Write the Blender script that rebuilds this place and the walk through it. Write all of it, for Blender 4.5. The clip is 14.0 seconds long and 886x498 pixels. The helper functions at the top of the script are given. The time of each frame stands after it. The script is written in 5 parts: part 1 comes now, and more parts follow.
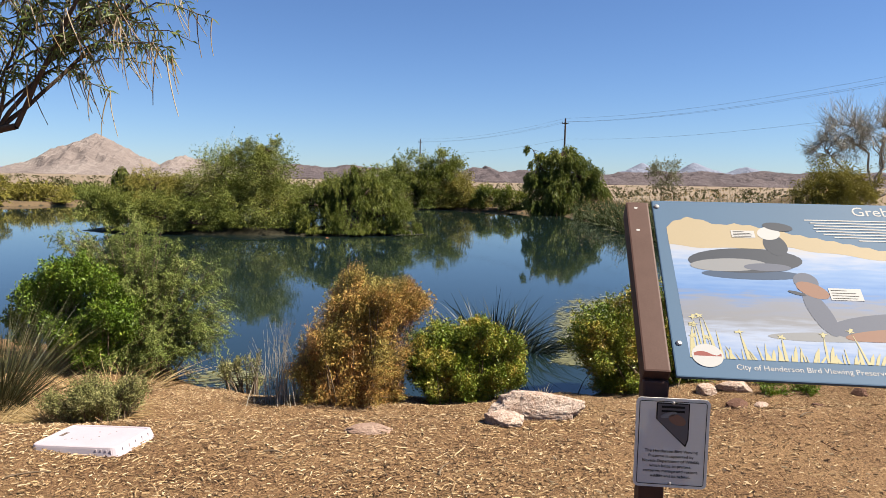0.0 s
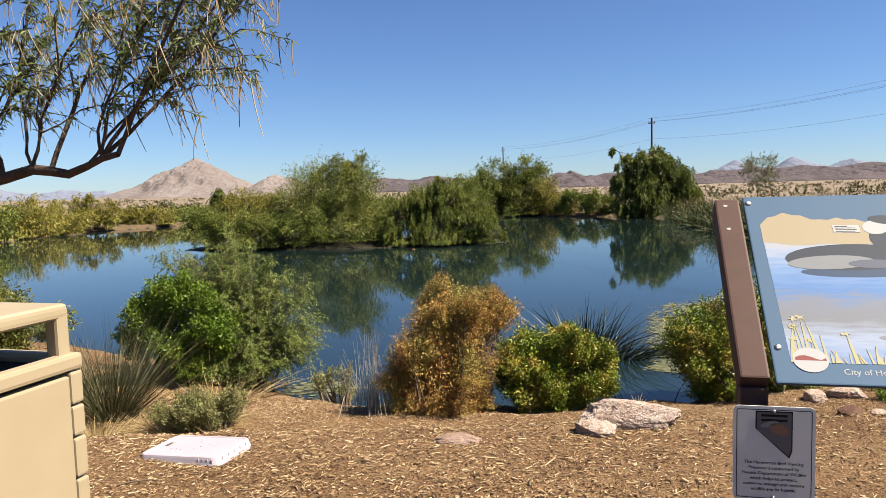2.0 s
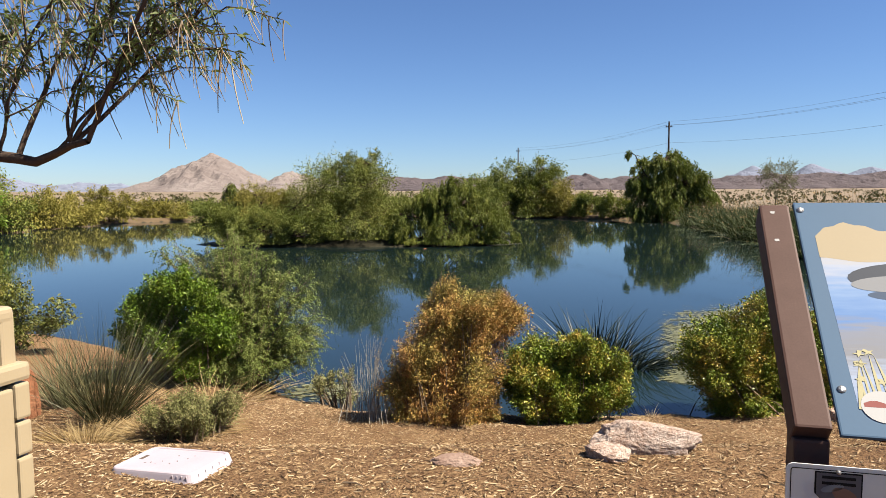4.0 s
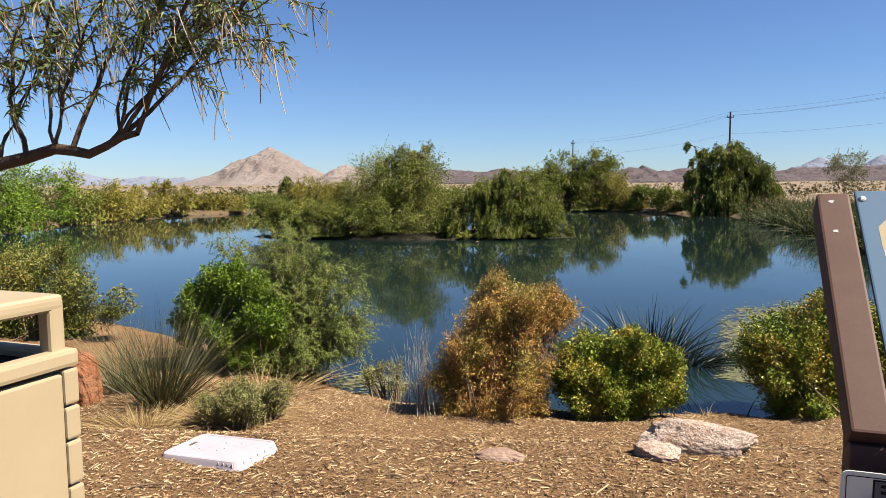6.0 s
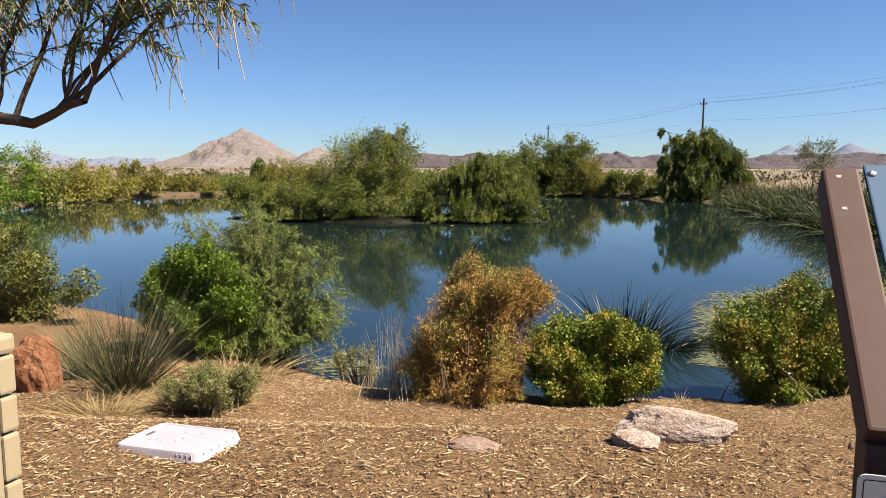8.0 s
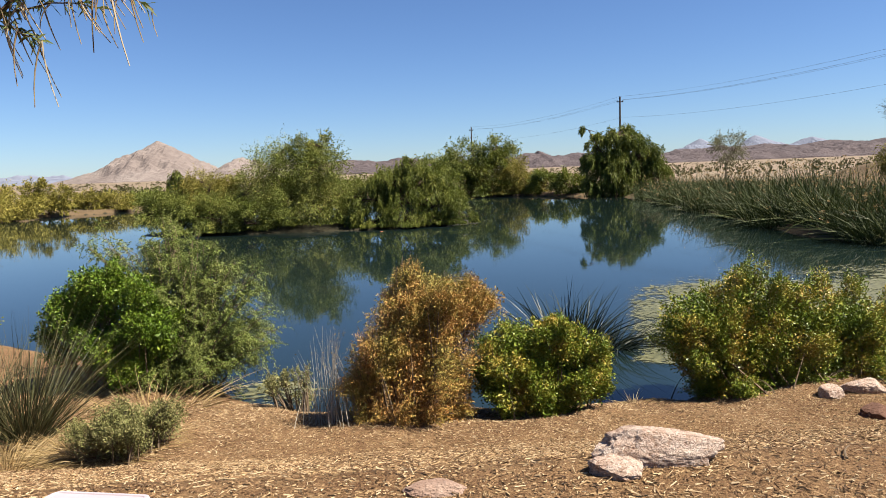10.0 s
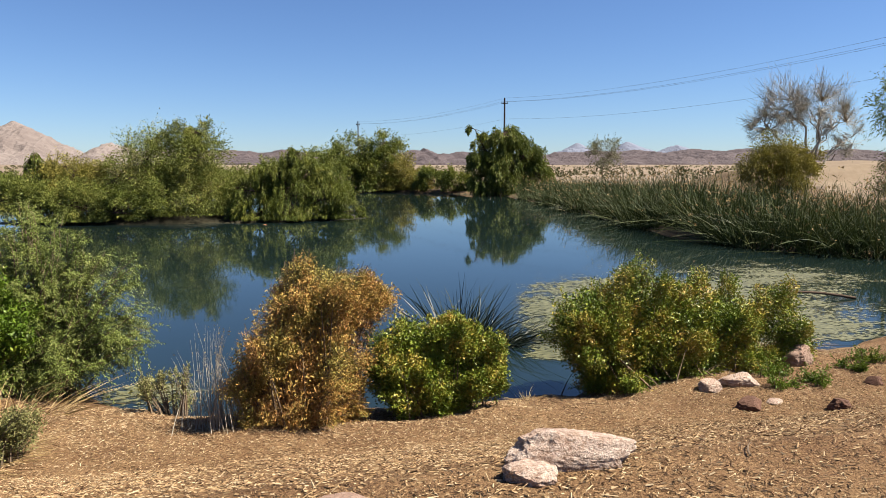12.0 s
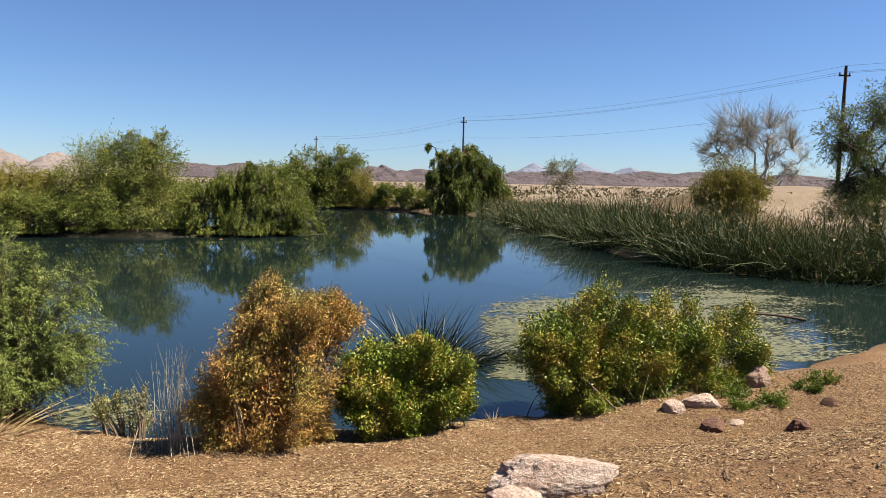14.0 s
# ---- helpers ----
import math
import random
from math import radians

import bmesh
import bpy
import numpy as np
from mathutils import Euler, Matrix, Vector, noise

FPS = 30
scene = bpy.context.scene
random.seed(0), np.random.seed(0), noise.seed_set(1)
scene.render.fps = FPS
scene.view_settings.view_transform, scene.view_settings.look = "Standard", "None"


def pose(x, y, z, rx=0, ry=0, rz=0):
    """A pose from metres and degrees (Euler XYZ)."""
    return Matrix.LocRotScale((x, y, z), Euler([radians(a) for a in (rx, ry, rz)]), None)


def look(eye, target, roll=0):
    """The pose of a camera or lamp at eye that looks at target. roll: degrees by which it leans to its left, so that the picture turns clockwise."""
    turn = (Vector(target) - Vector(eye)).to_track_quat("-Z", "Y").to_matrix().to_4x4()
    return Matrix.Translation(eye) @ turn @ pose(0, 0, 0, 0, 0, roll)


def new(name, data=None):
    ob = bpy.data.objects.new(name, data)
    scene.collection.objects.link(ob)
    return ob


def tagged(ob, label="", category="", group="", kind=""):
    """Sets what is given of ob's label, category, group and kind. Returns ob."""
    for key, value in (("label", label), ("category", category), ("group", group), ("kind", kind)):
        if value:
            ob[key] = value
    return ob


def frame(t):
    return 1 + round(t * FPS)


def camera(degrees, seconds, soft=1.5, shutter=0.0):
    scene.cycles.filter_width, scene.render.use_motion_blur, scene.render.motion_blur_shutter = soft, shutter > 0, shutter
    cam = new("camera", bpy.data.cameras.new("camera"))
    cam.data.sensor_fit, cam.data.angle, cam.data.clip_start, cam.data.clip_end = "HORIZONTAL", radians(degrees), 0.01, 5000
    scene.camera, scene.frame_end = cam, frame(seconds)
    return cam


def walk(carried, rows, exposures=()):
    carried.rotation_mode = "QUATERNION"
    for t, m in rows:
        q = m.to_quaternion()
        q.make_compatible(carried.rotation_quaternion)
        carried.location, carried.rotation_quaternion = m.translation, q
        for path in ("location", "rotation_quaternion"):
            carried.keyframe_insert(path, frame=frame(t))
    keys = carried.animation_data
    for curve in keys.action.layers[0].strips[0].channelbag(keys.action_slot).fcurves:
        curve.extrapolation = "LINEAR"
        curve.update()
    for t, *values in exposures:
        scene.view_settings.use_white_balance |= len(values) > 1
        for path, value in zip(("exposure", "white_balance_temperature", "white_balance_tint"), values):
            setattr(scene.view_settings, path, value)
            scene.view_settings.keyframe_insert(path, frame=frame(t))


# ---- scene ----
cam = camera(65.0, 14.0, 0.75)
PATH = [
    (0, (0.03, -0.017, 1.483), (0.283, 1.958, 1.293), 1.1),
    (0.5, (0.013, -0.023, 1.483), (0.057, 1.97, 1.32), -0.1),
    (1, (0.026, -0.014, 1.483), (0.008, 1.98, 1.327), -1.0),
    (1.5, (0.046, -0.005, 1.479), (0.04, 1.988, 1.307), -2.0),
    (2, (0.054, 0.0, 1.479), (0.06, 1.993, 1.315), -1.5),
    (2.5, (0.056, 0.061, 1.476), (0.046, 2.055, 1.317), -1.1),
    (2.7, (0.061, 0.122, 1.47), (0.058, 2.116, 1.315), -1.0),
    (5, (0.147, 0.382, 1.47), (0.075, 2.373, 1.295), 0.4),
    (5.5, (0.154, 0.393, 1.465), (0.038, 2.382, 1.287), 0.0),
    (6, (0.161, 0.4, 1.458), (-0.023, 2.383, 1.275), -0.4),
    (6.5, (0.164, 0.403, 1.461), (-0.077, 2.378, 1.257), -0.7),
    (7, (0.175, 0.409, 1.454), (-0.076, 2.381, 1.235), -1.0),
    (7.5, (0.195, 0.45, 1.441), (-0.014, 2.427, 1.225), -0.2),
    (8, (0.154, 0.577, 1.424), (0.043, 2.561, 1.195), 0.2),
    (8.2, (0.12, 0.653, 1.432), (0.043, 2.64, 1.213), -0.5),
    (10.5, (0.02, 1.17, 1.397), (0.155, 3.154, 1.177), -1.4),
    (10.8, (-0.031, 1.238, 1.387), (0.134, 3.217, 1.153), -1.0),
    (11, (-0.018, 1.277, 1.379), (0.168, 3.253, 1.133), -0.8),
    (11.5, (-0.048, 1.314, 1.378), (0.248, 3.276, 1.126), -0.2),
    (12, (-0.035, 1.322, 1.375), (0.385, 3.262, 1.138), -0.0),
    (12.5, (-0.169, 1.339, 1.392), (0.342, 3.260, 1.169), 0.5),
    (13, (-0.138, 1.368, 1.390), (0.411, 3.280, 1.188), 0.5),
    (13.5, (-0.137, 1.363, 1.393), (0.432, 3.271, 1.208), 0.8),
    (14, (-0.156, 1.388, 1.396), (0.386, 3.304, 1.209), 1.2),
]
walk(cam, [(t, look(eye, target, roll)) for t, eye, target, roll in PATH])

# ---- world, sun, exposure ----
SUN_ELEV, SUN_AZ = radians(53), radians(105)      # azimuth clockwise from +y
world = bpy.data.worlds.new("sky")
scene.world = world
world.use_nodes = True
wn = world.node_tree
sky = wn.nodes.new("ShaderNodeTexSky")
sky.sky_type = "NISHITA"
sky.sun_disc = False
sky.sun_elevation, sky.sun_rotation = SUN_ELEV, SUN_AZ
sky.altitude, sky.air_density, sky.dust_density, sky.ozone_density = 900, 1.0, 0.25, 3.0
tint = wn.nodes.new("ShaderNodeMix")
tint.data_type, tint.blend_type = "RGBA", "MULTIPLY"
tint.inputs[0].default_value, tint.inputs[7].default_value = 1.0, (0.80, 0.965, 1.24, 1)
wn.links.new(sky.outputs[0], tint.inputs[6])
wn.links.new(tint.outputs[2], wn.nodes["Background"].inputs[0])
wn.nodes["Background"].inputs[1].default_value = 0.030
sun_data = bpy.data.lights.new("sun", "SUN")
sun_data.energy, sun_data.angle, sun_data.color = 5.0, radians(0.53), (1.0, 0.90, 0.76)
sun = new("sun", sun_data)
to_sun = Vector((math.sin(SUN_AZ) * math.cos(SUN_ELEV), math.cos(SUN_AZ) * math.cos(SUN_ELEV), math.sin(SUN_ELEV)))
sun.matrix_world = look(to_sun * 50, (0, 0, 0))
scene.view_settings.exposure = 1.80

# ---- materials ----
def material(name):
    m = bpy.data.materials.new(name)
    m.use_nodes = True
    return m, m.node_tree, m.node_tree.nodes["Principled BSDF"]


RAMP_SCALE = 0.45      # overall factor on every ramp colour, tuned with sun strength and exposure


def ramp_node(nt, stops):
    r = nt.nodes.new("ShaderNodeValToRGB")
    while len(r.color_ramp.elements) < len(stops):
        r.color_ramp.elements.new(0.5)
    for e, (p, c) in zip(r.color_ramp.elements, stops):
        e.position, e.color = p, (*(v * RAMP_SCALE for v in c), 1)
    return r


def noise_node(nt, scale, detail=4, rough=0.6, coords="Object"):
    tc = nt.nodes.new("ShaderNodeTexCoord")
    n = nt.nodes.new("ShaderNodeTexNoise")
    n.inputs["Scale"].default_value, n.inputs["Detail"].default_value, n.inputs["Roughness"].default_value = scale, detail, rough
    nt.links.new(tc.outputs[coords], n.inputs["Vector"])
    return n


def add_math(nt, op, a, b):
    n = nt.nodes.new("ShaderNodeMath")
    n.operation = op
    for k, v in enumerate((a, b)):
        if isinstance(v, (int, float)):
            n.inputs[k].default_value = v
        else:
            nt.links.new(v, n.inputs[k])
    return n.outputs[0]


def bump_to(nt, bsdf, height, strength, distance):
    b = nt.nodes.new("ShaderNodeBump")
    b.inputs["Strength"].default_value, b.inputs["Distance"].default_value = strength, distance
    nt.links.new(height, b.inputs["Height"])
    nt.links.new(b.outputs[0], bsdf.inputs["Normal"])


def surface(name, stops, scale=3.0, fine=40.0, rough=0.85, metal=0.0, bump=0.4, depth=0.01, share=0.45):
    """Two scales of noise through a colour ramp, with relief from the fine one."""
    m, nt, b = material(name)
    big, small = noise_node(nt, scale), noise_node(nt, fine, 6, 0.65)
    fac = add_math(nt, "ADD", add_math(nt, "MULTIPLY", big.outputs[0], 1 - share), add_math(nt, "MULTIPLY", small.outputs[0], share))
    r = ramp_node(nt, stops)
    nt.links.new(fac, r.inputs[0])
    nt.links.new(r.outputs[0], b.inputs["Base Color"])
    b.inputs["Roughness"].default_value, b.inputs["Metallic"].default_value = rough, metal
    b.inputs["Specular IOR Level"].default_value = 0.5 if rough < 0.6 else 0.15
    if bump:
        bump_to(nt, b, small.outputs[0], bump, depth)
    return m


def leafy(name, stops, clump=5.0, rough=0.55, through_light=0.2, share=0.5):
    """Foliage: colour by clump and by single leaf, partly translucent."""
    m, nt, b = material(name)
    big = noise_node(nt, clump, 3, 0.6)
    geo = nt.nodes.new("ShaderNodeNewGeometry")
    stretch = nt.nodes.new("ShaderNodeMapRange")
    stretch.inputs[1].default_value, stretch.inputs[2].default_value = 0.3, 0.7
    nt.links.new(big.outputs[0], stretch.inputs[0])
    fac = add_math(nt, "ADD", add_math(nt, "MULTIPLY", stretch.outputs[0], 1 - share),
                   add_math(nt, "MULTIPLY", geo.outputs["Random Per Island"], share))
    r = ramp_node(nt, stops)
    nt.links.new(fac, r.inputs[0])
    nt.links.new(r.outputs[0], b.inputs["Base Color"])
    b.inputs["Roughness"].default_value, b.inputs["Specular IOR Level"].default_value = rough, 0.2
    t = nt.nodes.new("ShaderNodeBsdfTranslucent")
    nt.links.new(r.outputs[0], t.inputs[0])
    mix = nt.nodes.new("ShaderNodeMixShader")
    mix.inputs[0].default_value = through_light
    nt.links.new(b.outputs[0], mix.inputs[1])
    nt.links.new(t.outputs[0], mix.inputs[2])
    nt.links.new(mix.outputs[0], nt.nodes["Material Output"].inputs[0])
    return m


M_MULCH = surface("mulch_soil", [(0.34, (0.07, 0.036, 0.02)), (0.46, (0.26, 0.145, 0.07)), (0.64, (0.50, 0.32, 0.165))], 1.3, 70, 0.95, bump=1.0, depth=0.03, share=0.7)
M_MUD = surface("pond_mud", [(0.3, (0.03, 0.03, 0.018)), (0.7, (0.07, 0.06, 0.035))], 2, 30, 0.7)
M_DESERT = surface("desert_soil", [(0.3, (0.21, 0.155, 0.105)), (0.5, (0.28, 0.215, 0.15)), (0.7, (0.38, 0.305, 0.225))], 0.05, 1.5, 0.95, bump=0.3, depth=0.05, share=0.35)
M_BANK = surface("bank_soil", [(0.3, (0.12, 0.08, 0.045)), (0.7, (0.23, 0.165, 0.095))], 0.8, 12, 0.95, bump=0.6, depth=0.05)
M_CHIP = leafy("wood_chip", [(0.0, (0.09, 0.045, 0.022)), (0.3, (0.29, 0.17, 0.085)), (0.7, (0.55, 0.38, 0.20)), (1.0, (0.88, 0.71, 0.47))], 0.9, 0.85, 0.0, 0.85)
M_STRAW = leafy("dry_straw", [(0.0, (0.38, 0.24, 0.09)), (0.5, (0.56, 0.40, 0.18)), (1.0, (0.70, 0.56, 0.32))], 3, 0.7, 0.15, 0.7)
M_BARK = surface("bark", [(0.3, (0.07, 0.045, 0.03)), (0.7, (0.20, 0.14, 0.10))], 8, 60, 0.9, bump=0.8, depth=0.01)
M_TWIG = surface("twig_bark", [(0.3, (0.16, 0.11, 0.07)), (0.7, (0.33, 0.25, 0.17))], 8, 60, 0.9, bump=0)
M_GREYTWIG = surface("grey_twig", [(0.3, (0.42, 0.37, 0.29)), (0.7, (0.74, 0.67, 0.55))], 8, 60, 0.9, bump=0)
M_ORANGE = leafy("rusty_leaf", [(0.0, (0.22, 0.23, 0.05)), (0.3, (0.46, 0.40, 0.09)), (0.5, (0.74, 0.51, 0.14)), (0.72, (0.66, 0.32, 0.09)), (1.0, (0.84, 0.58, 0.27))], 3.2, 0.6, 0.06, 0.4)
M_GREEN = leafy("shrub_leaf", [(0.0, (0.08, 0.15, 0.013)), (0.35, (0.20, 0.29, 0.028)), (0.58, (0.36, 0.40, 0.05)), (0.76, (0.62, 0.48, 0.09)), (1.0, (0.68, 0.40, 0.10))], 5.0, 0.42, 0.05, 0.35)
M_THICKET = leafy("thicket_leaf", [(0.0, (0.08, 0.11, 0.02)), (0.5, (0.20, 0.22, 0.04)), (0.8, (0.36, 0.32, 0.07)), (1.0, (0.44, 0.27, 0.08))], 3.0, 0.5, 0.08, 0.4)
M_BRIGHT = leafy("bright_leaf", [(0.0, (0.08, 0.15, 0.012)), (0.5, (0.17, 0.29, 0.025)), (0.85, (0.29, 0.36, 0.045)), (1.0, (0.46, 0.30, 0.07))], 4.0, 0.42, 0.15, 0.4)
M_FEATHER = leafy("feathery_leaf", [(0.0, (0.12, 0.17, 0.03)), (0.5, (0.26, 0.33, 0.07)), (1.0, (0.46, 0.47, 0.15))], 4.0, 0.5, 0.12, 0.5)
M_OLIVE = leafy("olive_leaf", [(0.0, (0.17, 0.19, 0.055)), (0.5, (0.36, 0.36, 0.13)), (1.0, (0.62, 0.57, 0.27))], 4.0, 0.6, 0.2, 0.6)
M_RUSH = leafy("rush_stem", [(0.0, (0.035, 0.042, 0.018)), (0.6, (0.10, 0.105, 0.042)), (1.0, (0.30, 0.25, 0.12))], 4.0, 0.5, 0.1, 0.8)
M_DARKRUSH = leafy("dark_rush_stem", [(0.0, (0.012, 0.02, 0.014)), (0.7, (0.03, 0.045, 0.028)), (1.0, (0.10, 0.11, 0.05))], 4.0, 0.45, 0.1, 0.7)
M_REED = leafy("reed_blade", [(0.0, (0.025, 0.045, 0.012)), (0.55, (0.065, 0.10, 0.024)), (0.85, (0.16, 0.18, 0.05)), (1.0, (0.40, 0.31, 0.14))], 0.5, 0.6, 0.1, 0.7)
M_ISLE = leafy("island_leaf", [(0.0, (0.09, 0.14, 0.02)), (0.45, (0.26, 0.31, 0.055)), (0.8, (0.44, 0.44, 0.10)), (1.0, (0.54, 0.47, 0.15))], 0.8, 0.55, 0.2, 0.5)
M_WILLOW = leafy("willow_leaf", [(0.0, (0.06, 0.10, 0.015)), (0.5, (0.22, 0.27, 0.045)), (1.0, (0.46, 0.46, 0.09))], 0.9, 0.5, 0.3, 0.45)
M_TAMARISK = leafy("tamarisk_leaf", [(0.0, (0.21, 0.20, 0.03)), (0.5, (0.38, 0.34, 0.06)), (1.0, (0.56, 0.48, 0.12))], 0.8, 0.6, 0.2, 0.5)
M_PALE = leafy("pale_leaf", [(0.0, (0.20, 0.22, 0.10)), (1.0, (0.40, 0.38, 0.22))], 0.8, 0.6, 0.3, 0.6)
M_DWLEAF = leafy("narrow_leaf", [(0.0, (0.11, 0.16, 0.045)), (0.6, (0.23, 0.29, 0.085)), (1.0, (0.42, 0.44, 0.18))], 3.0, 0.5, 0.35, 0.6)
M_POD = leafy("seed_pod", [(0.0, (0.34, 0.21, 0.09)), (0.5, (0.60, 0.45, 0.25)), (1.0, (0.88, 0.78, 0.60))], 3.0, 0.7, 0.3, 0.7)
M_SCRUB = leafy("desert_scrub", [(0.0, (0.07, 0.08, 0.03)), (0.5, (0.14, 0.14, 0.055)), (1.0, (0.24, 0.21, 0.10))], 0.02, 0.7, 0.15, 0.6)
M_ROCK = surface("pink_rock", [(0.34, (0.30, 0.165, 0.11)), (0.46, (0.58, 0.42, 0.33)), (0.62, (0.86, 0.72, 0.62))], 9, 60, 0.9, bump=1.0, depth=0.02, share=0.6)
M_PINKROCK = surface("brownish_pink_rock", [(0.3, (0.30, 0.18, 0.13)), (0.7, (0.56, 0.41, 0.33))], 6, 45, 0.9, bump=0.9, depth=0.015)
M_REDROCK = surface("red_rock", [(0.3, (0.30, 0.11, 0.05)), (0.7, (0.50, 0.24, 0.13))], 6, 45, 0.9, bump=0.9, depth=0.015)
M_DARKROCK = surface("dark_rock", [(0.3, (0.10, 0.05, 0.035)), (0.7, (0.24, 0.13, 0.09))], 8, 50, 0.85, bump=0.8, depth=0.01)
M_PEAK = surface("tan_mountain_rock", [(0.3, (0.20, 0.165, 0.155)), (0.5, (0.28, 0.235, 0.22)), (0.7, (0.38, 0.33, 0.31))], 0.006, 0.04, 0.95, bump=1.0, depth=8)
M_RIDGE = surface("dark_ridge_rock", [(0.3, (0.09, 0.075, 0.085)), (0.7, (0.16, 0.13, 0.135))], 0.006, 0.05, 0.95, bump=1.0, depth=8)
# far ranges: distance haze put into the base colour as pale blue-grey
M_FARRIDGE = surface("painted_haze_rock", [(0.3, (0.22, 0.25, 0.34)), (0.7, (0.26, 0.29, 0.38))], 0.004, 0.02, 0.95, bump=0.3, depth=8)
M_CREAM = surface("cream_plastic", [(0.3, (0.50, 0.40, 0.245)), (0.7, (0.56, 0.455, 0.29))], 4, 160, 0.5, bump=0.12, depth=0.002, share=0.3)
M_BLACK = surface("black_liner", [(0.3, (0.012, 0.012, 0.013)), (0.7, (0.03, 0.03, 0.03))], 9, 60, 0.8, bump=0.5, depth=0.01)
M_LID = surface("pale_pink_plastic", [(0.3, (0.62, 0.53, 0.58)), (0.7, (0.72, 0.64, 0.69))], 7, 90, 0.4, bump=0.1, depth=0.002)
M_GRIME = surface("grime", [(0.3, (0.12, 0.09, 0.07)), (0.7, (0.25, 0.19, 0.15))], 20, 90, 0.9)
M_BROWN = surface("brown_powder_coat", [(0.3, (0.10, 0.052, 0.04)), (0.7, (0.145, 0.08, 0.064))], 12, 200, 0.6, bump=0.15, depth=0.001)
M_STEEL = surface("bolt_steel", [(0.3, (0.62, 0.60, 0.58)), (0.7, (0.75, 0.74, 0.72))], 30, 200, 0.35, metal=0.8)
M_WOODPOLE = surface("pole_wood", [(0.3, (0.045, 0.032, 0.024)), (0.7, (0.10, 0.075, 0.055))], 2, 14, 0.9)
M_WIRE = surface("wire", [(0.3, (0.10, 0.10, 0.10)), (0.7, (0.16, 0.16, 0.16))], 2, 14, 0.6)


def plain(name, rgb, rough=0.65):
    r, g, b = rgb = tuple(v * 0.6 for v in rgb)
    return surface(name, [(0.3, (r * 0.94, g * 0.94, b * 0.94)), (0.7, rgb)], 5, 120, rough, bump=0.03, depth=0.001)


# water: a dark, clear skin with faint ripples
M_WATER, nt, b = material("pond_water")
b.inputs["Base Color"].default_value = (0.006, 0.012, 0.011, 1)
b.inputs["Roughness"].default_value, b.inputs["IOR"].default_value = 0.035, 1.333
wave, slow = noise_node(nt, 3.5, 3, 0.5), noise_node(nt, 0.35, 2, 0.5)
bump_to(nt, b, add_math(nt, "MULTIPLY", wave.outputs[0], slow.outputs[0]), 0.06, 0.03)

# ---- mesh tools ----
def fast_mesh(name, verts, tris, mats, index=None, smooth=False):
    me = bpy.data.meshes.new(name)
    verts, tris = np.asarray(verts, np.float32), np.asarray(tris, np.int32)
    me.vertices.add(len(verts))
    me.vertices.foreach_set("co", verts.ravel())
    me.loops.add(tris.size)
    me.loops.foreach_set("vertex_index", tris.ravel())
    me.polygons.add(len(tris))
    me.polygons.foreach_set("loop_start", np.arange(0, tris.size, tris.shape[1], dtype=np.int32))
    for m in mats:
        me.materials.append(m)
    if index is not None:
        me.polygons.foreach_set("material_index", np.asarray(index, np.int32))
    me.polygons.foreach_set("use_smooth", np.full(len(tris), smooth))
    me.update(calc_edges=True)
    return me


def place(name, me, parent=None, label=""):
    ob = new(name, me)
    if parent is not None:
        ob.parent = parent
    return tagged(ob, label)


def part(name, bm, mat, parent, label="", smooth=False):
    me = bpy.data.meshes.new(name)
    bm.to_mesh(me)
    bm.free()
    me.materials.append(mat)
    if smooth:
        me.polygons.foreach_set("use_smooth", np.full(len(me.polygons), True))
    return place(name, me, parent, label)


def thing(name, m, label, category, group="", kind=""):
    ob = new(name)
    ob.empty_display_size = 0.1
    ob.matrix_world = m
    return tagged(ob, label, category, group, kind)


def box_bm(sx, sy, sz, at=(0, 0, 0), bevel=0.0, segments=2):
    bm = bmesh.new()
    bmesh.ops.create_cube(bm, size=1, matrix=Matrix.Translation(at) @ Matrix.Diagonal((sx, sy, sz, 1)))
    if bevel:
        bmesh.ops.bevel(bm, geom=bm.edges[:], offset=bevel, segments=segments, affect="EDGES", profile=0.6)
    return bm


def add_box(bm, sx, sy, sz, at=(0, 0, 0), bevel=0.0):
    extra = box_bm(sx, sy, sz, at, bevel)
    me = bpy.data.meshes.new("t")
    extra.to_mesh(me)
    extra.free()
    bm.from_mesh(me)
    bpy.data.meshes.remove(me)
    return bm


